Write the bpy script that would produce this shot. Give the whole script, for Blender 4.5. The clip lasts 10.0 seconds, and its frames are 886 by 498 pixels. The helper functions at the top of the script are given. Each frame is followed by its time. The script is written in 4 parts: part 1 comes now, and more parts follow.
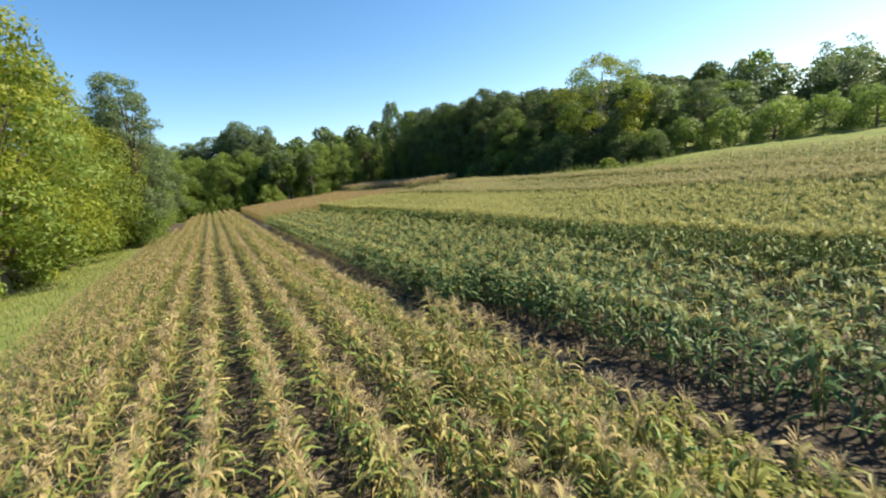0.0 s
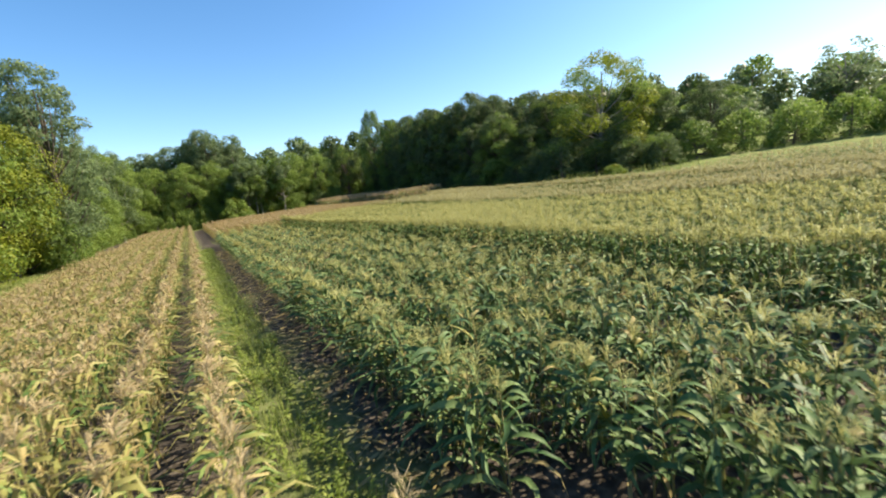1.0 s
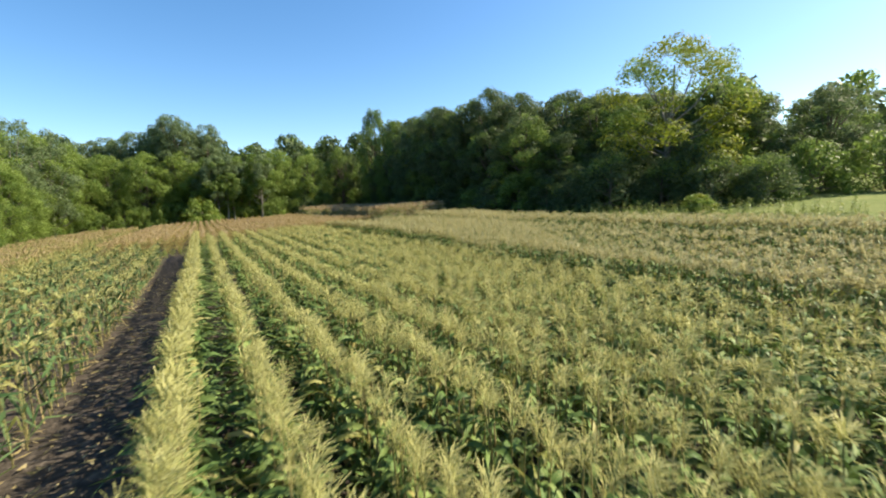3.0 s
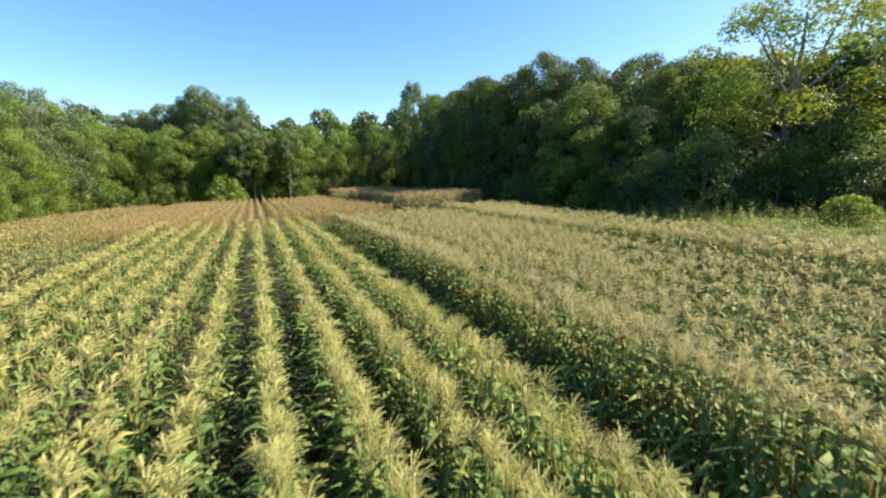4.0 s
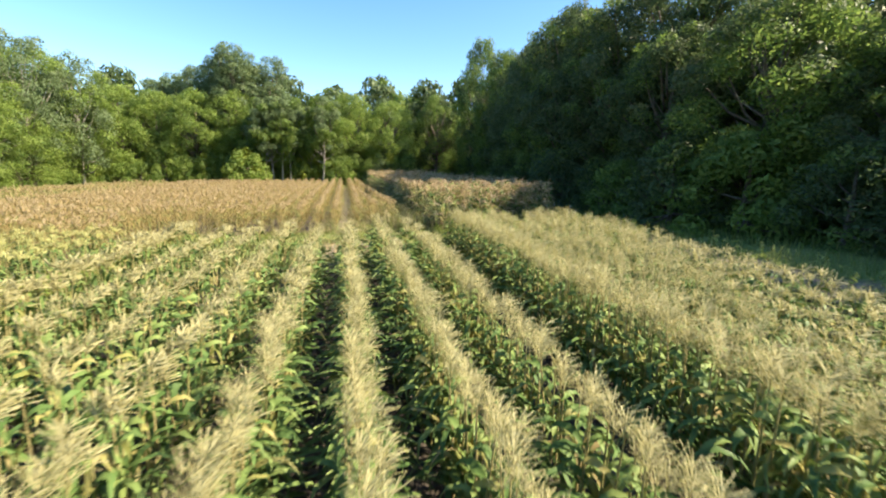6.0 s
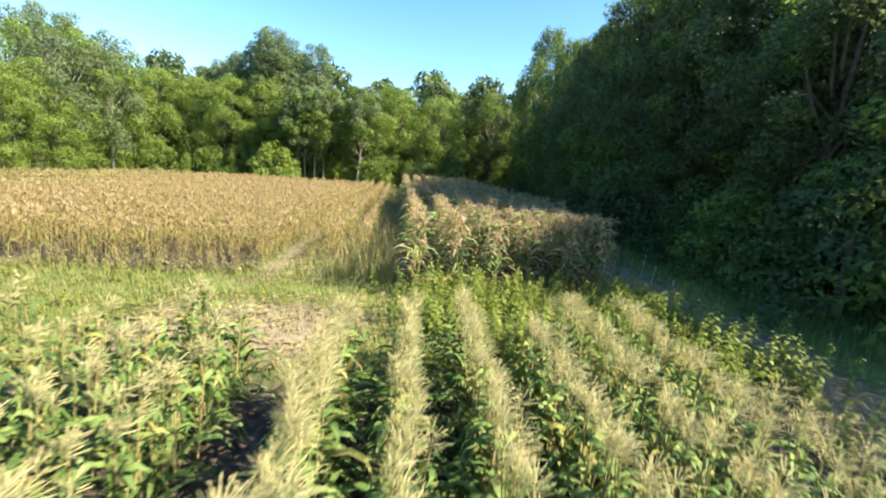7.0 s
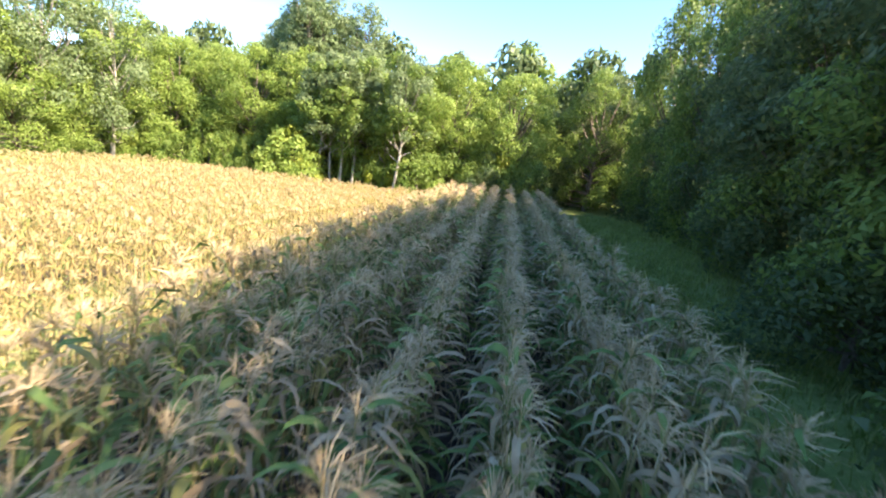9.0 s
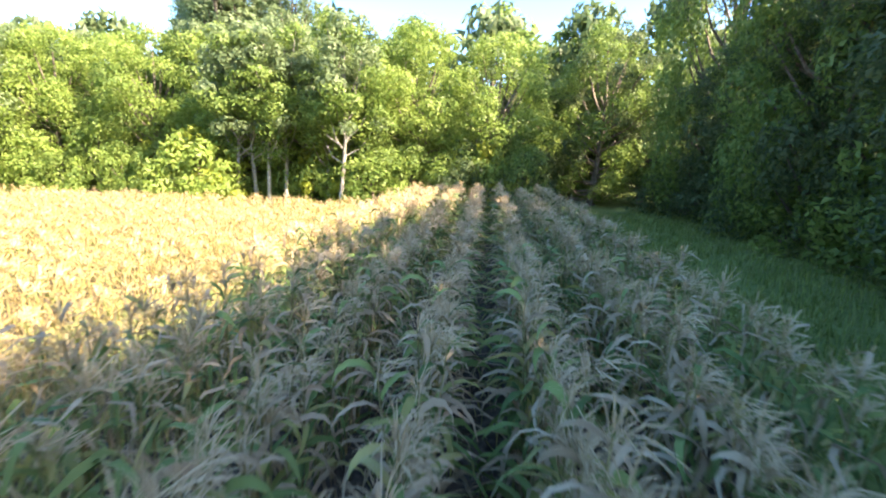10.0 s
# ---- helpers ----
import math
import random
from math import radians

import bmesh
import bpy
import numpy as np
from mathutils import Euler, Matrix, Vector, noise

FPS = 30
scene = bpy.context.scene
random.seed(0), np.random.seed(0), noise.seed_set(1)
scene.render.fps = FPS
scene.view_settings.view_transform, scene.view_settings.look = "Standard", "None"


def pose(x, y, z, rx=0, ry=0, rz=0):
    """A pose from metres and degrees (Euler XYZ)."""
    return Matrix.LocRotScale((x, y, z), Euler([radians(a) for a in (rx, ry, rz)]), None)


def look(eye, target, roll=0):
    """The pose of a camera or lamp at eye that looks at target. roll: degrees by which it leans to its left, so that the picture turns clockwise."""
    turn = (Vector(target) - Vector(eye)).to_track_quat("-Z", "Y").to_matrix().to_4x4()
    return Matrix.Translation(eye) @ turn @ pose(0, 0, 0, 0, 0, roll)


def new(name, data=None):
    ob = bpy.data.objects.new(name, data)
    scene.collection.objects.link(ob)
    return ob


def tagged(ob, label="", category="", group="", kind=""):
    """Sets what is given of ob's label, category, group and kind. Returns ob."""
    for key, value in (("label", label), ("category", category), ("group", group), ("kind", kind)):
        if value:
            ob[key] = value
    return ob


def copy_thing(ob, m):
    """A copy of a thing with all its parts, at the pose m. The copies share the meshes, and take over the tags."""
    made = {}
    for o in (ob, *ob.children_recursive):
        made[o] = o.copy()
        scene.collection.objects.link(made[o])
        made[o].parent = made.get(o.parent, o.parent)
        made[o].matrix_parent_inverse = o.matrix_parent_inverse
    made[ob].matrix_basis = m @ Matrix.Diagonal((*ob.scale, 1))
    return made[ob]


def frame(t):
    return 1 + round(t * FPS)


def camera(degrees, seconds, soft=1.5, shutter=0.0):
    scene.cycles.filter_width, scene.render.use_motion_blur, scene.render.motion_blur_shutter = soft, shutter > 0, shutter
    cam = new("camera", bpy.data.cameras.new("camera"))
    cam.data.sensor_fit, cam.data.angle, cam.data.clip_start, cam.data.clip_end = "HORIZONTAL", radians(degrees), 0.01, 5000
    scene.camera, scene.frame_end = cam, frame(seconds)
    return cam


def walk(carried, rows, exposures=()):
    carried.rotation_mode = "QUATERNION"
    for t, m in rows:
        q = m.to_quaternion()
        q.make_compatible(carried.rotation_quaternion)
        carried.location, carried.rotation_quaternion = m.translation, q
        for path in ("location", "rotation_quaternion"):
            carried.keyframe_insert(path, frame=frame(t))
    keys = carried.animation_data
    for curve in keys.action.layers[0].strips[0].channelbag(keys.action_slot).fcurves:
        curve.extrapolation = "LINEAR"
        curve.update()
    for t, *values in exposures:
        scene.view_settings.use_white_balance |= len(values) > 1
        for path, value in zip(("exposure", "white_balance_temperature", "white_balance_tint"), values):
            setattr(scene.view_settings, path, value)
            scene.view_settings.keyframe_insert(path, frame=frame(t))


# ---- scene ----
cam = camera(92.0, 10.0, soft=2.0, shutter=0.1)
PATH = [
    (0, (0.097, 0.157, 3.513), (1.043, 1.88, 3.145), -7.0),
    (0.5, (1.414, 3.0, 3.14), (2.403, 4.702, 2.788), -9.3),
    (1, (3.051, 5.777, 2.793), (4.078, 7.465, 2.487), -7.1),
    (1.5, (4.944, 8.533, 2.643), (5.995, 10.219, 2.413), -4.1),
    (2, (6.929, 11.28, 2.747), (8.003, 12.953, 2.524), -4.0),
    (3.5, (13.561, 19.401, 3.115), (14.465, 21.167, 2.857), -1.5),
    (4, (15.565, 22.298, 3.366), (16.367, 24.103, 3.05), -0.9),
    (4.5, (17.544, 25.207, 3.532), (18.288, 27.013, 3.105), -1.1),
    (5, (19.489, 28.291, 3.621), (20.189, 30.116, 3.198), -0.5),
    (5.5, (21.43, 31.559, 3.439), (22.019, 33.428, 3.04), 0.6),
    (6, (23.451, 34.941, 3.228), (23.897, 36.853, 2.849), 1.6),
    (7.5, (28.567, 45.507, 3.831), (28.606, 47.471, 3.455), 7.2),
    (8, (29.672, 49.29, 3.928), (29.582, 51.255, 3.566), 8.8),
    (8.5, (30.411, 53.185, 3.939), (30.168, 55.137, 3.574), 9.5),
    (9, (30.663, 57.255, 3.952), (30.366, 59.19, 3.54), 8.2),
    (9.5, (30.582, 61.531, 3.846), (30.302, 63.465, 3.419), 5.5),
    (10, (30.144, 65.999, 3.653), (29.904, 67.943, 3.248), 3.2),
]
walk(cam, [(t, look(eye, target, roll)) for t, eye, target, roll in PATH], exposures=[(0.0, 1.25, 7000, 11), (1.0, 1.36, 6950, 12), (2.0, 1.22, 6900, 11), (4.0, 1.5, 7000, 13), (5.0, 1.72, 7000, 15), (6.0, 1.8, 7050, 14), (7.5, 2.12, 6800, 9), (8.0, 2.3, 6850, 14), (8.5, 2.47, 7050, 19), (9.0, 2.82, 7100, 21), (10.0, 3.26, 7200, 24)])

# ---- world, sun, exposure ----
SUN_AZ, SUN_EL = 108.0, 42.0          # degrees clockwise from +y, and above the horizon
world = bpy.data.worlds.new("world")
scene.world = world
world.use_nodes = True
wn, wl = world.node_tree.nodes, world.node_tree.links
wn.clear()
sky = wn.new("ShaderNodeTexSky")
sky.sky_type = "NISHITA"
sky.sun_disc = False
sky.sun_elevation, sky.sun_rotation = radians(SUN_EL), radians(SUN_AZ)
sky.air_density, sky.dust_density, sky.ozone_density = 0.88, 1.0, 1.0
sky.altitude = 600
wbg, wout = wn.new("ShaderNodeBackground"), wn.new("ShaderNodeOutputWorld")
wbg.inputs["Strength"].default_value = 0.106
whs = wn.new("ShaderNodeHueSaturation")
whs.inputs["Saturation"].default_value = 1.3
whs.inputs["Hue"].default_value = 0.497
wl.new(sky.outputs[0], whs.inputs["Color"])
wl.new(whs.outputs[0], wbg.inputs[0])
wl.new(wbg.outputs[0], wout.inputs[0])

sun = new("sun", bpy.data.lights.new("sun", "SUN"))
sun.data.energy, sun.data.angle, sun.data.color = 4.6, radians(0.55), (1.0, 0.90, 0.72)
sa, se = radians(SUN_AZ), radians(SUN_EL)
sun_dir = Vector((math.sin(sa) * math.cos(se), math.cos(sa) * math.cos(se), math.sin(se)))
sun.matrix_world = look(sun_dir * 100, (0, 0, 0))


# ---- materials ----
def ramp(n, stops):
    r = n.new("ShaderNodeValToRGB")
    e = r.color_ramp.elements
    e[0].position, e[0].color = stops[0][0], (*stops[0][1], 1)
    e[1].position, e[1].color = stops[-1][0], (*stops[-1][1], 1)
    for p, c in stops[1:-1]:
        k = e.new(p)
        k.color = (*c, 1)
    return r


def leaf_material(name, stops, rough=0.5, through_light=0.35, grain=8.0, gloss=0.25):
    """A thin leaf: colour varies from piece to piece and along it; some light comes through."""
    m = bpy.data.materials.new(name)
    m.use_nodes = True
    n, l = m.node_tree.nodes, m.node_tree.links
    n.clear()
    out, mix = n.new("ShaderNodeOutputMaterial"), n.new("ShaderNodeMixShader")
    bs, tr = n.new("ShaderNodeBsdfPrincipled"), n.new("ShaderNodeBsdfTranslucent")
    tex, geo, info = n.new("ShaderNodeTexNoise"), n.new("ShaderNodeNewGeometry"), n.new("ShaderNodeObjectInfo")
    tex.inputs["Scale"].default_value, tex.inputs["Detail"].default_value = grain, 4.0
    l.new(geo.outputs["Position"], tex.inputs["Vector"])
    add, half = n.new("ShaderNodeMath"), n.new("ShaderNodeMath")
    add.operation, half.operation = "MULTIPLY_ADD", "MULTIPLY_ADD"
    add.inputs[1].default_value, half.inputs[1].default_value, half.inputs[2].default_value = 0.45, 0.7, 0.0
    both, wrap = n.new("ShaderNodeMath"), n.new("ShaderNodeMath")
    both.operation, wrap.operation = "ADD", "FRACT"
    l.new(geo.outputs["Random Per Island"], both.inputs[0])
    l.new(info.outputs["Random"], both.inputs[1])
    l.new(both.outputs[0], wrap.inputs[0])
    l.new(wrap.outputs[0], half.inputs[0])
    l.new(tex.outputs["Fac"], add.inputs[0])
    l.new(half.outputs[0], add.inputs[2])
    r = ramp(n, stops)
    l.new(add.outputs[0], r.inputs[0])
    l.new(r.outputs[0], bs.inputs["Base Color"])
    l.new(r.outputs[0], tr.inputs["Color"])
    bs.inputs["Roughness"].default_value = rough
    bs.inputs["Specular IOR Level"].default_value = gloss
    mix.inputs[0].default_value = through_light
    l.new(bs.outputs[0], mix.inputs[1])
    l.new(tr.outputs[0], mix.inputs[2])
    l.new(mix.outputs[0], out.inputs["Surface"])
    return m


def solid_material(name, stops, scale=6.0, rough=0.85, bump=0.3, detail=6.0):
    m = bpy.data.materials.new(name)
    m.use_nodes = True
    n, l = m.node_tree.nodes, m.node_tree.links
    bs = n["Principled BSDF"]
    tex, co, bp = n.new("ShaderNodeTexNoise"), n.new("ShaderNodeNewGeometry"), n.new("ShaderNodeBump")
    tex.inputs["Scale"].default_value, tex.inputs["Detail"].default_value = scale, detail
    l.new(co.outputs["Position"], tex.inputs["Vector"])
    r = ramp(n, stops)
    l.new(tex.outputs["Fac"], r.inputs[0])
    l.new(r.outputs[0], bs.inputs["Base Color"])
    bp.inputs["Strength"].default_value = bump
    bp.inputs["Distance"].default_value = 0.05
    l.new(tex.outputs["Fac"], bp.inputs["Height"])
    l.new(bp.outputs[0], bs.inputs["Normal"])
    bs.inputs["Roughness"].default_value = rough
    bs.inputs["Specular IOR Level"].default_value = 0.2
    return m


M_GREEN = leaf_material("corn_leaf_green", [(0.1, (0.046, 0.093, 0.026)), (0.5, (0.092, 0.158, 0.042)), (0.9, (0.175, 0.236, 0.070))], 0.58, 0.14, gloss=0.18)
M_GREEN_DARK = leaf_material("corn_leaf_dark_green", [(0.1, (0.032, 0.071, 0.025)), (0.5, (0.064, 0.123, 0.041)), (0.9, (0.142, 0.203, 0.073))], 0.55, 0.12, gloss=0.2)
M_YELLOW = leaf_material("corn_leaf_yellowing", [(0.1, (0.15, 0.19, 0.045)), (0.5, (0.28, 0.29, 0.085)), (0.9, (0.38, 0.35, 0.13))], 0.5, 0.4)
M_TAN = leaf_material("corn_leaf_dry", [(0.1, (0.215, 0.165, 0.065)), (0.5, (0.345, 0.278, 0.115)), (0.9, (0.455, 0.378, 0.180))], 0.65, 0.38)
M_STALK = leaf_material("corn_stalk", [(0.1, (0.14, 0.15, 0.05)), (0.5, (0.24, 0.22, 0.09)), (0.9, (0.34, 0.28, 0.13))], 0.6, 0.1)
M_TASSEL = leaf_material("corn_tassel", [(0.1, (0.29, 0.295, 0.09)), (0.5, (0.385, 0.38, 0.138)), (0.9, (0.47, 0.455, 0.198))], 0.7, 0.4)
M_TASSEL_DRY = leaf_material("corn_tassel_dry", [(0.1, (0.27, 0.205, 0.10)), (0.5, (0.385, 0.30, 0.16)), (0.9, (0.48, 0.395, 0.235))], 0.75, 0.35)
M_RIPE = leaf_material("corn_leaf_ripe", [(0.1, (0.235, 0.172, 0.064)), (0.5, (0.30, 0.227, 0.089)), (0.9, (0.355, 0.277, 0.122))], 0.7, 0.45)
M_TASSEL_STRAW = leaf_material("corn_tassel_straw", [(0.1, (0.275, 0.253, 0.107)), (0.5, (0.375, 0.35, 0.163)), (0.9, (0.46, 0.435, 0.235))], 0.7, 0.4)
M_BROWN = leaf_material("corn_leaf_brown", [(0.1, (0.24, 0.178, 0.10)), (0.5, (0.36, 0.275, 0.165)), (0.9, (0.46, 0.375, 0.24))], 0.7, 0.32)
M_TASSEL_PINK = leaf_material("corn_tassel_brown", [(0.1, (0.32, 0.232, 0.118)), (0.5, (0.44, 0.335, 0.185)), (0.9, (0.53, 0.425, 0.26))], 0.75, 0.35)
CORN_MATS = [M_GREEN, M_YELLOW, M_TAN, M_STALK, M_TASSEL, M_TASSEL_DRY, M_RIPE, M_TASSEL_STRAW, M_BROWN, M_GREEN_DARK, M_TASSEL_PINK]

M_GRASS = leaf_material("grass_blade", [(0.1, (0.09, 0.145, 0.03)), (0.5, (0.17, 0.235, 0.055)), (0.9, (0.29, 0.31, 0.10))], 0.5, 0.45)
M_GRASS_DRY = leaf_material("grass_blade_dry", [(0.1, (0.16, 0.15, 0.06)), (0.5, (0.25, 0.22, 0.10)), (0.9, (0.34, 0.29, 0.15))], 0.6, 0.3)
M_WEED = leaf_material("weed_leaf", [(0.1, (0.10, 0.155, 0.03)), (0.5, (0.195, 0.265, 0.05)), (0.9, (0.31, 0.355, 0.09))], 0.5, 0.48)
M_TREE = leaf_material("tree_leaf", [(0.1, (0.070, 0.125, 0.026)), (0.5, (0.130, 0.210, 0.045)), (0.9, (0.21, 0.285, 0.072))], 0.5, 0.55, grain=1.2)
# Darker tree leaf; on the foot bushes it puts shade into the colour.
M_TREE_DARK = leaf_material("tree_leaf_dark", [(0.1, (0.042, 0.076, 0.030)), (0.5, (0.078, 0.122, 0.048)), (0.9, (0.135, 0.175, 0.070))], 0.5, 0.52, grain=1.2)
M_TREE_LIME = leaf_material("tree_leaf_lime", [(0.1, (0.12, 0.165, 0.016)), (0.5, (0.20, 0.25, 0.026)), (0.9, (0.29, 0.315, 0.05))], 0.5, 0.5, grain=1.2)
# Grey-green leaf; on the hazy and far kinds its grey stands for haze.
M_TREE_GREY = leaf_material("tree_leaf_grey_green", [(0.1, (0.09, 0.14, 0.058)), (0.5, (0.14, 0.20, 0.085)), (0.9, (0.195, 0.26, 0.12))], 0.5, 0.5, grain=1.2)
M_TREE_FRESH = leaf_material("tree_leaf_fresh", [(0.1, (0.115, 0.185, 0.034)), (0.5, (0.185, 0.275, 0.055)), (0.9, (0.27, 0.35, 0.088))], 0.5, 0.55, grain=1.2)
M_WEED_YELLOW = leaf_material("weed_leaf_yellow_green", [(0.1, (0.16, 0.20, 0.035)), (0.5, (0.255, 0.29, 0.06)), (0.9, (0.36, 0.37, 0.10))], 0.5, 0.5)
M_BARK = solid_material("bark", [(0.3, (0.07, 0.055, 0.04)), (0.7, (0.19, 0.16, 0.125))], 9.0, 0.95, 0.6)
M_BARK_PALE = solid_material("bark_pale", [(0.3, (0.15, 0.14, 0.115)), (0.7, (0.31, 0.29, 0.245))], 6.0, 0.9, 0.4)


# ---- terrain ----
def gz(x, y):
    """Height of the ground: a gentle slope that rises to the wood from the grass track."""
    x, y = np.asarray(x, float), np.asarray(y, float)
    z = -0.30 + 0.030 * np.clip(x, -8, 31) + 0.07 * np.clip(x - 31, 0, 60)
    z = z + 0.07 * np.sin(x * 0.35 + 1.0) * np.sin(y * 0.21) + 0.05 * np.sin(y * 0.13 + x * 0.08)
    far = np.clip((np.hypot(x - 20, y - 40) - 90) / 130, 0, 1)
    return z + far * 13.0


def mesh_object(name, verts, faces, mats, index=None, smooth=False):
    """One mesh object from arrays: faces is an (n, 4) array, with -1 in the last column for a triangle."""
    verts, faces = np.asarray(verts, np.float32), np.asarray(faces, np.int32)
    me = bpy.data.meshes.new(name)
    keep = faces >= 0
    counts = keep.sum(1).astype(np.int32)
    starts = np.concatenate([[0], np.cumsum(counts)[:-1]]).astype(np.int32)
    me.vertices.add(len(verts))
    me.vertices.foreach_set("co", verts.ravel())
    flat = faces.ravel()[keep.ravel()]
    me.loops.add(len(flat))
    me.loops.foreach_set("vertex_index", flat)
    me.polygons.add(len(faces))
    me.polygons.foreach_set("loop_start", starts)
    for m in mats:
        me.materials.append(m)
    if index is not None:
        me.polygons.foreach_set("material_index", np.asarray(index, np.int32))
    if smooth:
        me.polygons.foreach_set("use_smooth", np.ones(len(faces), bool))
    me.update(calc_edges=True)
    return new(name, me)


class Soup:
    """Gathers vertices, faces and material numbers."""

    def __init__(self):
        self.v, self.f, self.m, self.n = [], [], [], 0

    def add(self, v, f, m):
        v, f = np.asarray(v, float).reshape(-1, 3), np.asarray(f, int).reshape(-1, 4)
        self.v.append(v)
        self.f.append(np.where(f >= 0, f + self.n, -1))
        self.m.append(np.broadcast_to(np.asarray(m, int), len(f)).copy())
        self.n += len(v)

    def arrays(self):
        return np.concatenate(self.v), np.concatenate(self.f), np.concatenate(self.m)

    def object(self, name, mats, smooth=False):
        v, f, m = self.arrays()
        return mesh_object(name, v, f, mats, m, smooth)


def strip(points, widths, side):
    """A ribbon along points with the given half widths across the direction side."""
    p, w, s = np.asarray(points, float), np.asarray(widths, float)[:, None], np.asarray(side, float)
    v = np.empty((2 * len(p), 3))
    v[0::2], v[1::2] = p - s * w, p + s * w
    k = np.arange(len(p) - 1) * 2
    return v, np.stack([k, k + 1, k + 3, k + 2], 1)


def tube(points, radii, sides=5):
    """A tapered tube along points."""
    p, r = np.asarray(points, float), np.asarray(radii, float)
    d = np.gradient(p, axis=0)
    d /= np.linalg.norm(d, axis=1, keepdims=True) + 1e-9
    ref = np.where(np.abs(d[:, 2:3]) < 0.9, [[0, 0, 1.0]], [[1.0, 0, 0]])
    a = np.cross(d, ref)
    a /= np.linalg.norm(a, axis=1, keepdims=True)
    b = np.cross(d, a)
    th = np.arange(sides) * 2 * np.pi / sides
    v = (p[:, None] + r[:, None, None] * (np.cos(th)[None, :, None] * a[:, None] + np.sin(th)[None, :, None] * b[:, None])).reshape(-1, 3)
    f = [(i * sides + j, i * sides + (j + 1) % sides, (i + 1) * sides + (j + 1) % sides, (i + 1) * sides + j) for i in range(len(p) - 1) for j in range(sides)]
    return v, np.array(f)


# ---- maize plants ----
# how likely a leaf is green, yellowing or dry in the low and the high part; chance of a tassel and its material
STYLES = {
    "A": dict(h=1.30, low=(0.36, 0.36, 0.28), top=(0.12, 0.33, 0.55), tassel=(0.9, 5), droop=1.2),
    "B": dict(h=1.32, low=(0.95, 0.03, 0.02), top=(0.90, 0.07, 0.03), tassel=(0.75, 4), droop=1.0),
    "C": dict(h=1.40, low=(0.94, 0.04, 0.02), top=(0.84, 0.14, 0.02), tassel=(1.0, 4), droop=1.2),
    "D": dict(h=1.40, low=(0.92, 0.05, 0.03), top=(0.80, 0.15, 0.05), tassel=(1.0, 7), droop=1.2),
    "T": dict(h=1.22, low=(0.08, 0.22, 0.70), top=(0.02, 0.14, 0.84), tassel=(0.9, 5), droop=1.3),
    "F": dict(h=2.10, low=(0.46, 0.18, 0.36), top=(0.20, 0.14, 0.66), tassel=(1.0, 10), droop=1.15),
}


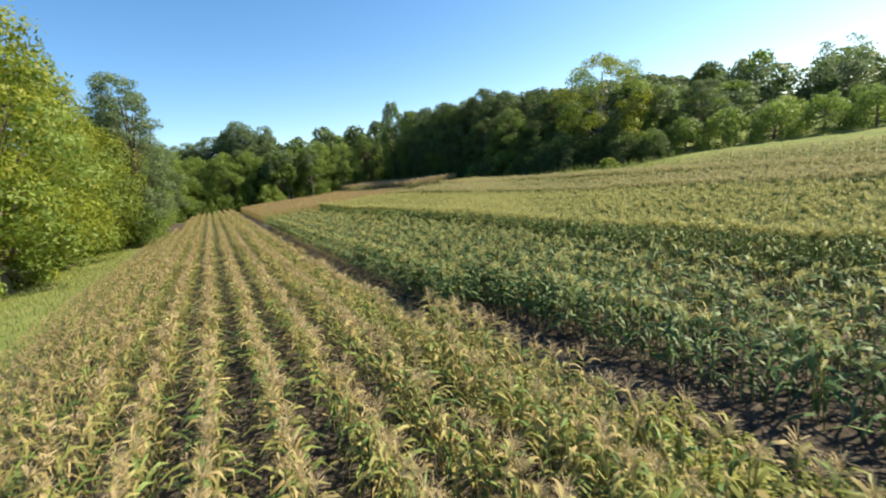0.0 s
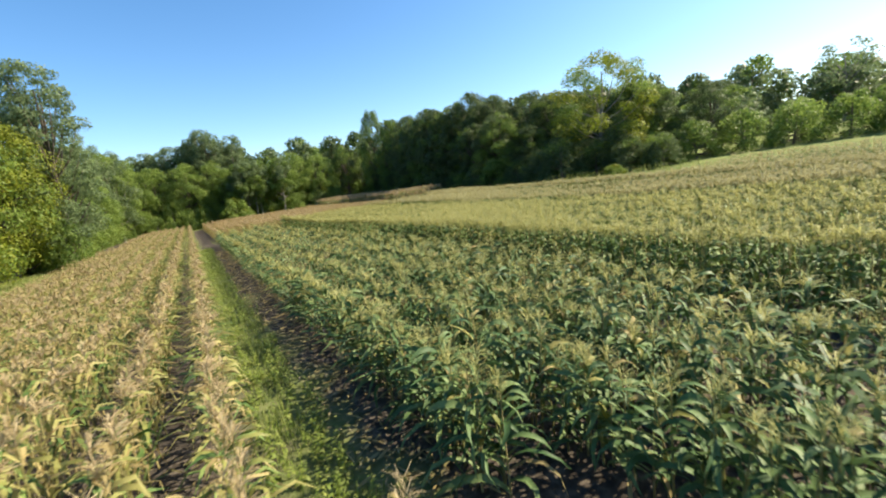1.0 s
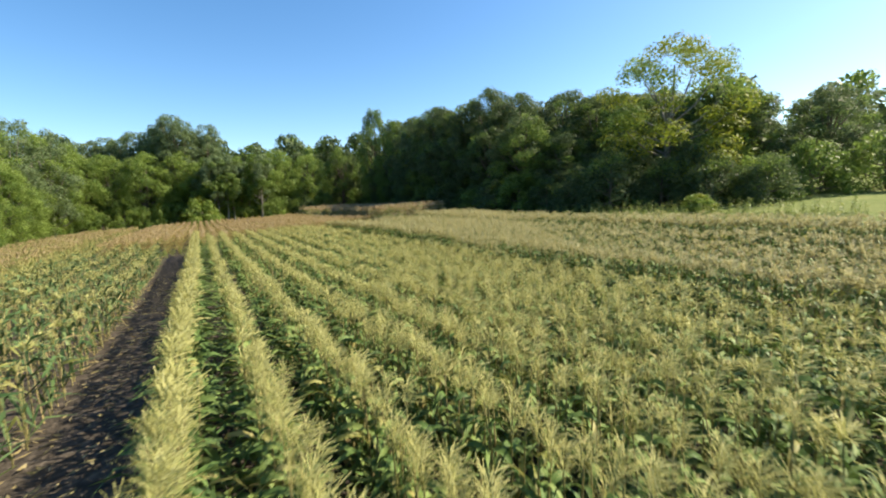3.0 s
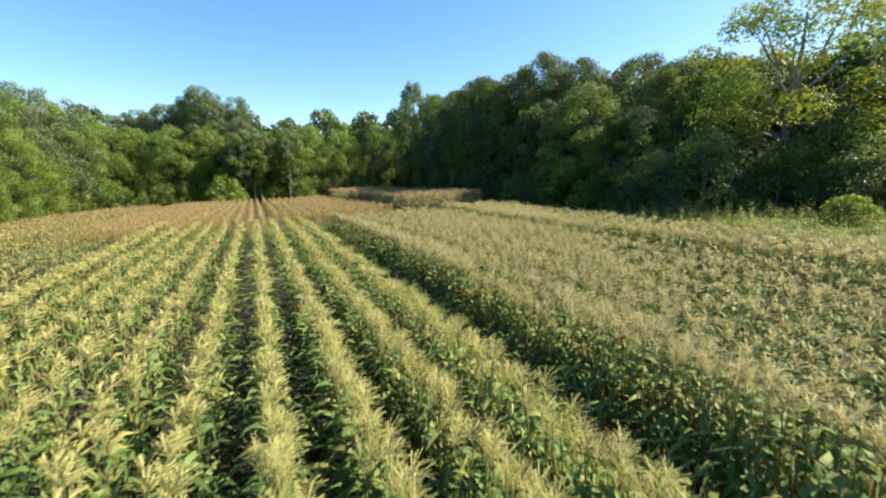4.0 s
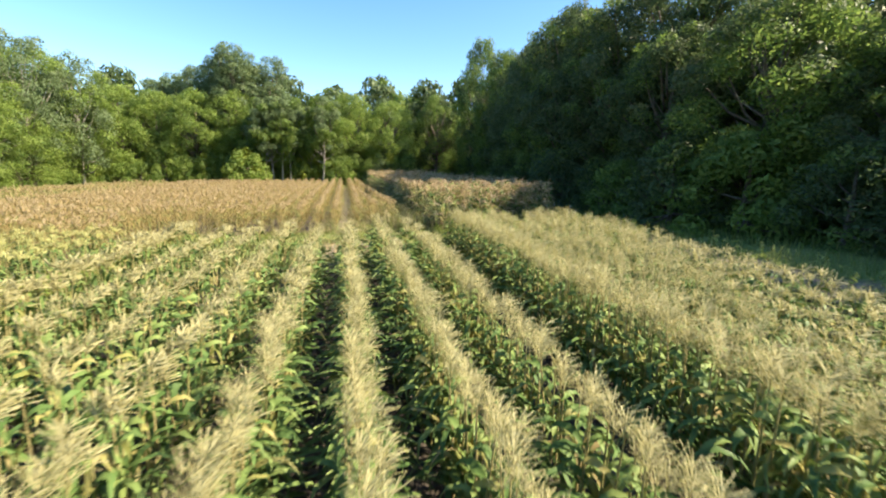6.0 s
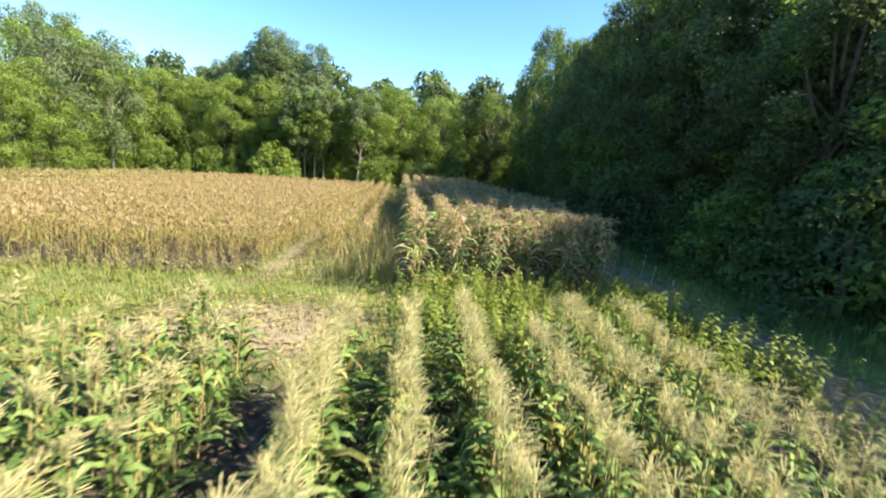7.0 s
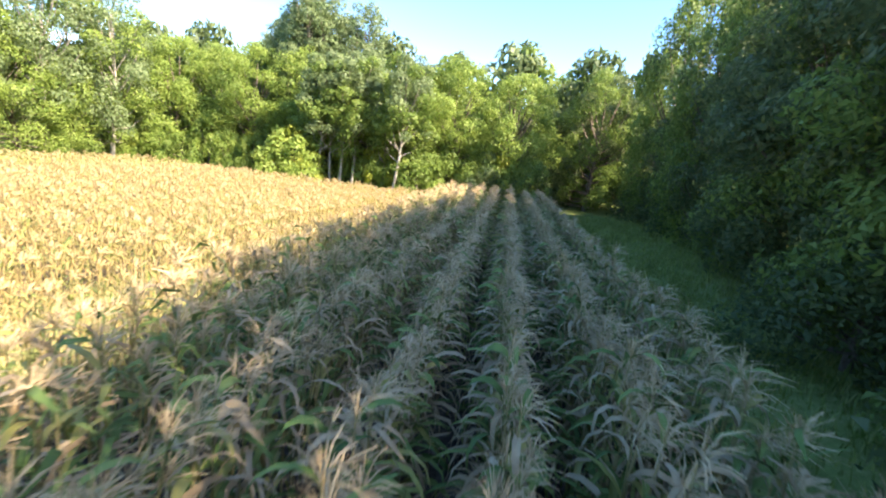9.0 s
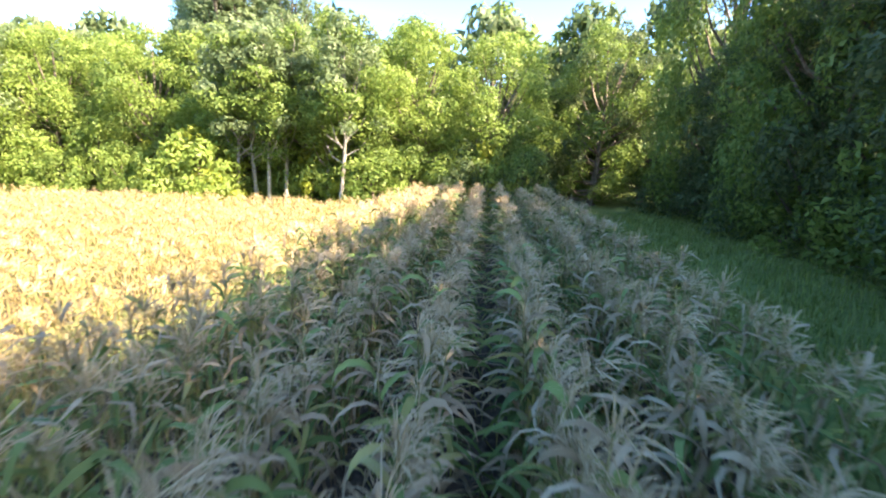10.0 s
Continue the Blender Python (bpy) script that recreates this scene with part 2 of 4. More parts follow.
def maize(rng, style, fine, light=False):
    """One plant at the origin, as a list of (vertices, faces, material, part)."""
    st = STYLES[style]
    h = st["h"] * rng.uniform(0.92, 1.08)
    lean = rng.normal(0, 0.06, 2)
    bits = []
    top = h * 0.80

    def at(z):
        return np.array([lean[0] * z * z / h, lean[1] * z * z / h, z])

    zs = np.linspace(-0.04, top, 4 if fine else 2)
    v, f = tube([at(z) for z in zs], np.linspace(0.013, 0.006, len(zs)), 5 if fine else 3)
    bits.append((v, f, 3, "stalk"))
    nl = rng.integers(8, 11) if fine and style in "CD" else rng.integers(11, 14) if fine else rng.integers(10, 12) if style == "T" else rng.integers(8, 10) if style == "A" or not light else rng.integers(6, 8)
    az = rng.uniform(0, np.pi)
    seg = 5 if fine and style in "CD" else 6 if fine else 3 if light else 4
    for i in range(nl):
        q = i / (nl - 1)
        z0 = top * (0.08 + 0.80 * q if style in "CD" else 0.12 + 0.86 * q)
        a = az + np.pi * i + rng.normal(0, 0.55)
        length = h * rng.uniform(0.44, 0.62) * (1.0 - (0.74 if style in "CD" else 0.58) * q ** (1.2 if style in "CD" else 1.6)) * (0.72 if style == "F" else 1.0)
        w = rng.uniform(0.020, 0.031) * ((0.85 if style == "A" else 1.15 if style in "BF" else 1) if fine else 0.55 if style == "T" else 0.95 if light or style == "A" else 1.05)
        mat = rng.choice(3, p=st["low"] if q < 0.55 else st["top"])
        dry = {"T": 6, "F": 8}.get(style, 2) if mat == 2 else 9 if mat == 0 and style == "B" else mat
        droop = st["droop"] * rng.uniform(0.75, 1.25) * (1.2 if mat == 2 else 1.0)
        a0 = np.radians(rng.uniform(38, 66))
        ang = a0 - np.minimum(np.linspace(0, 1, seg) ** 1.15 * np.radians(128) * droop, a0 + np.radians(82))
        steps = length / (seg - 1)
        r = np.concatenate([[0], np.cumsum(np.cos(ang[:-1]) * steps)])
        zz = np.concatenate([[0], np.cumsum(np.sin(ang[:-1]) * steps)])
        turn = a + rng.normal(0, 0.35) * np.linspace(0, 1, seg) ** 2
        pts = at(z0) + np.stack([np.cos(turn) * r, np.sin(turn) * r, zz], 1)
        t = np.linspace(0, 1, seg)
        wid = w * np.sin(np.pi * np.clip(0.18 + 0.82 * t, 0, 1)) ** 0.75
        wid[-1] = 0.002
        if mat == 2:
            wid = wid * 0.75
        twist = rng.normal(0, 0.35) + np.linspace(0, rng.normal(0, 0.8), seg)
        side = np.stack([-np.sin(turn), np.cos(turn), np.tan(np.clip(twist, -1.1, 1.1))], 1)
        side /= np.linalg.norm(side, axis=1, keepdims=True)
        v1, f1 = strip(pts, wid, side)
        if fine:
            n = len(pts)
            up = np.stack([-np.cos(a) * np.sin(ang), -np.sin(a) * np.sin(ang), np.cos(ang)], 1)
            mid = pts - up * (wid * 0.4)[:, None]
            v = np.concatenate([v1[0::2], mid, v1[1::2]])
            k = np.arange(n - 1)
            f = np.concatenate([np.stack([k, k + n, k + n + 1, k + 1], 1), np.stack([k + n, k + 2 * n, k + 2 * n + 1, k + n + 1], 1)])
            bits.append((v, f, dry, "leaf"))
        else:
            bits.append((v1, f1, dry, "leaf"))
    if rng.random() < st["tassel"][0]:
        base = at(top * 0.97)
        nb = (rng.integers(24, 30) if style == "F" else rng.integers(56, 64) if style in "CD" else rng.integers(40, 48)) if fine else (14 if style == "T" else 24) if light else rng.integers(26, 31)
        tv, tf, k = [], [], 0
        for i in range(nb):
            a, spread = rng.uniform(0, 2 * np.pi), (0.08 if i < 2 else rng.uniform(0.3, 1.5) if style in "CD" else rng.uniform(0.15, 1.5))
            ln = h * ((0.15 if i < 2 else rng.uniform(0.075, 0.145)) if style in "BCDA" else rng.uniform(0.065, 0.135) if style == "F" else rng.uniform(0.14, 0.24))
            d = np.array([np.cos(a) * np.sin(spread), np.sin(a) * np.sin(spread), np.cos(spread)])
            e = d + np.array([np.cos(a), np.sin(a), -1.2]) * 0.5 * (i > 0)
            s0 = base + d * [0.03, 0.03, 0] * (i > 1) + [0, 0, (0.0034 if fine and style in "CD" else 0.0045) * i]
            pts = [s0, s0 + d * ln * 0.5, s0 + d * ln * 0.5 + e / np.linalg.norm(e) * ln * 0.5]
            sd = np.array([-np.sin(a), np.cos(a), 0.5])
            wb = (0.0034 if style == "F" else 0.0030) if fine else (0.009 if style == "T" else 0.0095) if light else 0.0062
            if fine and style == "F":
                v, f = strip(pts, [wb * 0.8, wb * 1.3, wb * 0.6], sd / np.linalg.norm(sd))
            else:
                v, f = strip([s0, s0 * 0.2 + (pts[1] + pts[2]) * 0.4 + d * ln * 0.1], [wb * 0.7, wb * 0.8], sd / np.linalg.norm(sd))
            tv.append(v)
            tf.append(f + k)
            k += len(v)
        bits.append((np.concatenate(tv), np.concatenate(tf), st["tassel"][1], "tassel"))
    if fine and rng.random() < 0.75:
        a, z0 = rng.uniform(0, 2 * np.pi), top * rng.uniform(0.42, 0.55)
        d = np.array([np.cos(a) * 0.45, np.sin(a) * 0.45, 0.9])
        v, f = tube([at(z0), at(z0) + d * 0.06, at(z0) + d * 0.15, at(z0) + d * 0.21], [0.012, 0.026, 0.022, 0.004], 6)
        bits.append((v, f, 1 if style in "BCD" else 2, "ear"))
    return bits


def bend(x, y):
    """The first rows swing a little outwards along the field; those beyond the clearing swing back."""
    back = 0.03 * np.clip(y - 53, 0, 40) * (np.asarray(x) > 24.3) * (np.asarray(y) > 50)
    return x + 0.024 * np.clip(y - 5, 0, 85) * np.clip((19 - x) / 15, 0, 1) - back


def spots(rng, x, y0, y1, step, gaps=0.03):
    """Where the plants of a row stand."""
    y = np.arange(y0, y1, step)
    y = y + rng.normal(0, step * 0.2, len(y))
    y = y[rng.random(len(y)) > gaps]
    return np.stack([bend(x + rng.normal(0, 0.042, len(y)), y), y], 1)


TEMPLATES = {}


def template(style, fine, k):
    key = (style, fine, k)
    if key not in TEMPLATES:
        bits = maize(np.random.default_rng(100 * k + 7 * ord(style) + int(fine)), style, fine == 1, fine == -1)
        s = Soup()
        for v, f, m, _ in bits:
            s.add(v, f, m)
        TEMPLATES[key] = s.arrays(), bits
    return TEMPLATES[key]


def sow(soup, rng, xy, style, fine, kinds=9, tall=1.0):
    """Sets plants of a style at the spots of one row into a soup."""
    if not len(xy):
        return
    pick = rng.integers(0, kinds, len(xy))
    for k in range(kinds):
        p = xy[pick == k]
        if not len(p):
            continue
        (v, f, m), _ = template(style, fine, k)
        a, s = rng.uniform(0, 2 * np.pi, len(p)), (rng.uniform(0.94, 1.06, len(p)) if style in "CD" else rng.uniform(0.88, 1.09, len(p))) * tall
        c, sn = np.cos(a) * s, np.sin(a) * s
        out = np.empty((len(p), len(v), 3))
        out[:, :, 0] = c[:, None] * v[:, 0] - sn[:, None] * v[:, 1] + p[:, :1]
        out[:, :, 1] = sn[:, None] * v[:, 0] + c[:, None] * v[:, 1] + p[:, 1:]
        out[:, :, 2] = s[:, None] * v[:, 2] + gz(p[:, 0], p[:, 1])[:, None]
        ff = f[None] + (np.arange(len(p)) * len(v))[:, None, None]
        soup.add(out.reshape(-1, 3), ff.reshape(-1, 4), np.tile(m, len(p)))


SINGLES = {}


def single_maize(style, k, x, y, turn, scale, label):
    """A plant as a thing of its own, with its stalk, leaves, tassel and ear as parts that share meshes."""
    key = (style, k)
    m = Matrix.LocRotScale((x, y, float(gz(x, y))), Euler((0, 0, turn)), None)
    if key in SINGLES:
        ob = copy_thing(SINGLES[key], m)
    else:
        ob = new("maize_plant")
        for v, f, mat, name in template(style, 1, k)[1]:
            p = mesh_object(name, v, f, [CORN_MATS[mat]])
            p.parent = ob
        SINGLES[key] = ob
        ob.matrix_basis = m
        tagged(ob, label, "maize plant", "maize plants by the way")
    ob.scale = (scale, scale, scale)
    return ob


# name: first row's x, spacing, rows, y from, y to, style, label
BLOCKS = [
    ("A", -5.27, 0.82, 12, -3.0, 88.0, "A", "row of short yellowing half-dry maize"),
    ("B", 5.02, 0.975, 5, -3.0, 45.0, "B", "row of leafy dark green maize"),
    ("C", 10.86, 0.772, 10, -2.0, 47.4, "C", "row of green maize with pale yellow tassels"),
    ("D", 19.60, 0.79, 8, 2.0, 47.2, "D", "row of green maize with straw-coloured tassels"),
    ("E", 26.45, 0.74, 6, 6.0, 47.2, "D", "row of green maize beside the wood's edge"),
    ("G", 31.60, 0.85, 8, -4.0, 21.0, "D", "row of yellowing maize on the rising ground"),
    ("T", 5.10, 0.77, 15, 49.6, 87.0, "T", "row of ripe tan maize in the far field"),
    ("S", 16.90, 0.77, 9, 53.8, 87.5, "T", "row of ripe tan maize past the clearing"),
    ("P", 24.10, 0.80, 3, 54.6, 87.0, "T", "thin row of pale dry maize beside the footway"),
    ("F", 27.35, 0.94, 7, 51.3, 88.0, "F", "row of tall browning maize with drooping tassels"),
]


def by_the_way(x, y):
    """Distance across the plan from the line along which the field is crossed."""
    line = np.interp(y, [0, 11, 25, 35, 45, 53, 62, 70], [0.1, 6.9, 17.5, 23.5, 28.5, 30.4, 30.6, 30.0])
    return np.abs(x - line)


rng = np.random.default_rng(11)
singles = 0
for name, x0, gap, rows, y0, y1, style, label in BLOCKS:
    for i in range(rows):
        x = x0 + gap * i
        soup = Soup()
        end = min(y1, 58.0) if x < -3.3 else 7.5 if name == "A" and i == rows - 1 else y1
        start = 57.0 if name == "F" and i == 6 else y0 + 0.2 * i if name == "F" else 8.5 if name == "B" and i == 0 else y0
        xy = spots(rng, x, start + rng.uniform(-0.4, 0.4), end + rng.uniform(-0.8, 0.8), 0.062 if name in "CDE" and i == 0 else 0.10 if name == "B" else 0.075 if name in "CDE" else 0.11 if name == "F" else 0.145 if style in "D" else 0.14 if name == "A" else 0.12, 0.3 if name == "P" else 0.03)
        xy = xy[(xy[:, 1] < 36) | (np.arange(len(xy)) % 2 > 0)] if name == "A" else xy
        off = by_the_way(xy[:, 0], xy[:, 1])
        if style in "BCD" and i > 0:
            order = np.arange(len(xy))
            xy = xy[(off < 3.4) | ((off < 6) | (xy[:, 1] < 20)) & (order % 4 != 0) | (order % 2 > 0)]
            off = by_the_way(xy[:, 0], xy[:, 1])
        lone = (off < 1.3) & (xy[:, 1] > 63) & (xy[:, 1] < 71.5) if name == "F" else (off < 0.9) & (xy[:, 1] > 27) & (xy[:, 1] < 32) if name in "CD" else np.zeros(len(xy), bool)
        near = (off < (2.8 if name in "CDE" else 2.2)) & ~lone & (xy[:, 1] < 72)
        light = ~near & ~lone & ((style == "T") | (off > 6.0))
        tall = (0.55, 0.65, 0.75, 0.88)[i] if name == "A" and i < 4 else 1.12 if name in "CDE" and i == 0 else 1.0
        sow(soup, rng, xy[near], style, 1, tall=tall)
        sow(soup, rng, xy[~near & ~lone & ~light], style, 0, tall=tall)
        sow(soup, rng, xy[light], style, -1, tall=tall)
        for px, py in xy[lone]:
            single_maize(style, int(rng.integers(0, 9)), px, py, rng.uniform(0, 6.28), rng.uniform(0.88, 1.1),
                         "tall maize plant with drying leaves and tassel" if style == "F" else "green maize plant with a pale tassel")
            singles += 1
        ob = soup.object("maize_row", CORN_MATS)
        tagged(ob, label, "maize row", "maize rows of the field", "stuff")

# ---- ground ----
def ground_material():
    """Soil in the field, grass round it, a worn dirt track and bare patches, with soft uneven borders."""
    m = bpy.data.materials.new("ground")
    m.use_nodes = True
    n, l = m.node_tree.nodes, m.node_tree.links
    bs = n["Principled BSDF"]
    geo, sep = n.new("ShaderNodeNewGeometry"), n.new("ShaderNodeSeparateXYZ")
    wob = n.new("ShaderNodeTexNoise")
    wob.inputs["Scale"].default_value, wob.inputs["Detail"].default_value = 0.9, 5.0
    l.new(geo.outputs["Position"], wob.inputs["Vector"])
    l.new(geo.outputs["Position"], sep.inputs[0])

    def math_node(op, a, b=None, c=None):
        k = n.new("ShaderNodeMath")
        k.operation = op
        for i, v in enumerate((a, b, c)):
            if v is None:
                continue
            if isinstance(v, (int, float)):
                k.inputs[i].default_value = v
            else:
                l.new(v, k.inputs[i])
        return k.outputs[0]

    def band(axis, lo, hi, soft=0.5):
        w = math_node("MULTIPLY_ADD", math_node("SUBTRACT", wob.outputs["Fac"], 0.5), 2.2, axis)
        up = n.new("ShaderNodeMapRange")
        l.new(w, up.inputs["Value"])
        up.inputs["From Min"].default_value, up.inputs["From Max"].default_value = lo - soft, lo + soft
        dn = n.new("ShaderNodeMapRange")
        l.new(w, dn.inputs["Value"])
        dn.inputs["From Min"].default_value, dn.inputs["From Max"].default_value = hi + soft, hi - soft
        return math_node("MULTIPLY", up.outputs[0], dn.outputs[0])

    x, y = sep.outputs["X"], sep.outputs["Y"]
    field = math_node("MULTIPLY", band(x, -5.4, 33.3), band(y, -60, 88.5))
    clearing = math_node("MULTIPLY", band(x, 16.5, 45.0), band(y, 47.4, 53.4))
    clearing = math_node("MAXIMUM", clearing, math_node("MULTIPLY", band(x, 22.7, 24.6), band(y, 52, 88)))
    strip_a = math_node("MULTIPLY", band(x, 3.4, 4.5, 0.3), band(y, -60, 88))
    grassy = math_node("MAXIMUM", clearing, math_node("MULTIPLY", strip_a, 0.7))
    track = math_node("MULTIPLY", band(x, 33.0, 34.6, 0.3), band(y, 20, 58.0, 2.0))
    patch = math_node("MULTIPLY", band(x, 22.3, 26.1, 0.5), band(y, 47.9, 50.6, 0.5))
    footway = math_node("MULTIPLY", band(x, 23.1, 23.9, 0.3), band(y, 52.5, 88))
    patch = math_node("MAXIMUM", patch, math_node("MULTIPLY", footway, 0.7))
    worn = math_node("MAXIMUM", track, patch)
    soil_f = math_node("SUBTRACT", field, grassy)
    bare = math_node("MAXIMUM", math_node("MAXIMUM", soil_f, track), math_node("MULTIPLY", patch, 0.85))

    def tex(scale, detail=8.0, rough=0.6):
        t = n.new("ShaderNodeTexNoise")
        t.inputs["Scale"].default_value, t.inputs["Detail"].default_value, t.inputs["Roughness"].default_value = scale, detail, rough
        l.new(geo.outputs["Position"], t.inputs["Vector"])
        return t

    t1, t2 = tex(7.0), tex(0.5)
    soil = ramp(n, [(0.3, (0.030, 0.025, 0.019)), (0.5, (0.062, 0.052, 0.040)), (0.75, (0.15, 0.126, 0.096))])
    grass = ramp(n, [(0.3, (0.065, 0.10, 0.026)), (0.5, (0.135, 0.172, 0.046)), (0.75, (0.24, 0.235, 0.095))])
    l.new(t1.outputs["Fac"], soil.inputs[0])
    blend = math_node("MULTIPLY_ADD", t2.outputs["Fac"], 0.5, math_node("MULTIPLY", t1.outputs["Fac"], 0.5))
    l.new(blend, grass.inputs[0])
    mix = n.new("ShaderNodeMix")
    mix.data_type = "RGBA"
    l.new(bare, mix.inputs[0])
    l.new(grass.outputs[0], mix.inputs[6])
    l.new(soil.outputs[0], mix.inputs[7])
    pale = ramp(n, [(0.3, (0.14, 0.112, 0.078)), (0.5, (0.235, 0.195, 0.128)), (0.75, (0.33, 0.277, 0.2))])
    l.new(t1.outputs["Fac"], pale.inputs[0])
    mix2 = n.new("ShaderNodeMix")
    mix2.data_type = "RGBA"
    l.new(worn, mix2.inputs[0])
    l.new(mix.outputs[2], mix2.inputs[6])
    l.new(pale.outputs[0], mix2.inputs[7])
    l.new(mix2.outputs[2], bs.inputs["Base Color"])
    bp = n.new("ShaderNodeBump")
    bp.inputs["Strength"].default_value, bp.inputs["Distance"].default_value = 0.7, 0.08
    l.new(t1.outputs["Fac"], bp.inputs["Height"])
    l.new(bp.outputs[0], bs.inputs["Normal"])
    bs.inputs["Roughness"].default_value = 0.95
    bs.inputs["Specular IOR Level"].default_value = 0.15
    return m


xs = np.concatenate([[-3000, -1500, -800, -400, -200, -120, -70, -45, -30], np.arange(-22, 60.1, 0.5), [70, 85, 110, 150, 220, 400, 800, 1500, 3000]])
ys = np.concatenate([[-3000, -1500, -800, -400, -200, -100, -60, -40, -25, -15], np.arange(-8, 110.1, 0.5), [120, 135, 160, 200, 280, 400, 800, 1500, 3000]])
gx, gy = np.meshgrid(xs, ys, indexing="ij")
gzz = gz(gx, gy)
rg = np.random.default_rng(5)
inner = (gx > -21) & (gx < 60) & (gy > -8) & (gy < 110)
gzz = gzz + inner * rg.normal(0, 0.022, gx.shape)
gzz = gzz - inner * 0.10 * np.exp(-((np.abs(gx - 33.9) - 0.55) / 0.3) ** 2) * (gy < 88)
ni, nj = gx.shape
idx = np.arange(ni * nj).reshape(ni, nj)
quads = np.stack([idx[:-1, :-1], idx[1:, :-1], idx[1:, 1:], idx[:-1, 1:]], -1).reshape(-1, 4)
ground = mesh_object("ground", np.stack([gx, gy, gzz], -1).reshape(-1, 3), quads, [ground_material()], smooth=True)
tagged(ground, "field soil with grassy borders and a worn dirt track", "ground", kind="structure")


# ---- trees ----
def leaf_cloud(rng, centres, radii, per, size, flat=0.75):
    """Small bent leaves on the shells of blobs."""
    which = np.repeat(np.arange(len(centres)), per)
    n = len(which)
    d = rng.normal(0, 1, (n, 3))
    d[:, 2] += 0.25
    d /= np.linalg.norm(d, axis=1, keepdims=True)
    r = radii[which] * (rng.uniform(0.35, 1.0, n) ** 0.5)[:, None] * rng.uniform(0.85, 1.12, (n, 1))
    p = centres[which] + d * r * np.array([1, 1, flat])
    nrm = d + rng.normal(0, 0.4, (n, 3))
    nrm /= np.linalg.norm(nrm, axis=1, keepdims=True)
    u = np.cross(nrm, rng.normal(0, 1, (n, 3)))
    u /= np.linalg.norm(u, axis=1, keepdims=True)
    w = np.cross(nrm, u)
    s = size * rng.uniform(0.6, 1.35, (n, 1))
    v = np.empty((n, 3, 3))
    v[:, 0] = p - u * s + w * s * 0.2
    v[:, 1] = p + w * s * 0.62 + u * s * 0.25
    v[:, 2] = p + u * s * 0.9 - w * s * 0.5
    f = np.concatenate([np.arange(n * 3).reshape(n, 3), np.full((n, 1), -1)], 1)
    return v.reshape(-1, 3), f


def make_tree(seed, name, height, spread, leaf_mats, leaves=4500, size=0.3, bark=None, clear=0.18, blobs=34, shape="round", girth=1.0, airy=1.0, limbs=False, label="", category="tree"):
    """A tree with a tapered trunk, limbs and a crown of leaf clumps with gaps."""
    rng = np.random.default_rng(seed)
    root = new(name)
    bark = bark or M_BARK
    trunk = Soup()
    lean = rng.normal(0, 0.03, 2)
    tz = np.linspace(-0.4, height * 0.86, 7)
    axis = np.stack([lean[0] * tz + 0.12 * np.sin(tz * 0.6 + seed), lean[1] * tz + 0.12 * np.cos(tz * 0.5), tz], 1)
    r0 = (0.018 * height + 0.05) * girth
    trunk.add(*tube(axis, r0 * (1 - 0.9 * (tz - tz[0]) / (tz[-1] - tz[0])) + 0.02, 7), 0)
    centres, radii, boughs = [], [], []
    for i in range(blobs):
        q = (i + rng.random()) / blobs
        z = height * (clear + (0.97 - clear) * q)
        if shape == "round":
            prof = np.sqrt(max(0.03, 1 - ((q - 0.42) / 0.6) ** 2))
        elif shape == "poplar":
            prof = 0.35 + 0.65 * np.sqrt(max(0.02, 1 - ((q - 0.35) / 0.68) ** 2))
        else:
            prof = np.sqrt(max(0.05, 1 - (q / 1.03) ** 2))
        a = i * 2.399 + rng.normal(0, 0.4)
        br = airy * spread * rng.uniform(0.24, 0.42) * (0.65 + 0.35 * prof)
        rad = max(0.0, spread * prof - br * 0.6) * rng.uniform(0.62, 1.05)
        base = np.array([np.interp(z * 0.8, tz, axis[:, 0]), np.interp(z * 0.8, tz, axis[:, 1]), 0])
        c = base + [np.cos(a) * rad, np.sin(a) * rad, z]
        centres.append(c)
        radii.append(br)
        if i % 2 == 0 and rad > 0.3 * spread:
            s0 = np.array([np.interp(z * 0.62, tz, axis[:, 0]), np.interp(z * 0.62, tz, axis[:, 1]), max(0.4, z * 0.62)])
            m = (s0 + c) / 2 + [0, 0, -0.04 * height]
            limb = tube([s0, m, c], [r0 * 0.38 * (1 - 0.6 * q) + 0.015, r0 * 0.22 + 0.01, 0.012], 5)
            if limbs:
                boughs.append(mesh_object("limb", *limb, [bark], smooth=True))
            else:
                trunk.add(*limb, 0)
    tr = trunk.object("trunk", [bark], smooth=True)
    tr.parent = root
    for lb in boughs:
        lb.parent = tr
    radii = np.array(radii)[:, None]
    per = np.maximum(8, (leaves * (radii[:, 0] ** 2) / (radii[:, 0] ** 2).sum()).astype(int))
    v, f = leaf_cloud(rng, np.array(centres), radii, per, size)
    pick = np.repeat(rng.integers(0, len(leaf_mats), len(per)), per)
    cr = mesh_object("crown", v, f, leaf_mats, pick)
    cr.parent = root
    tagged(root, label, category)
    return root


def plant_tree(src, x, y, turn, scale=1.0, sz=None, sink=0.0):
    m = Matrix.LocRotScale((x, y, float(gz(x, y)) - sink), Euler((0, 0, turn)), None)
    ob = copy_thing(src, m)
    ob.scale = (scale, scale, sz or scale)
    return ob


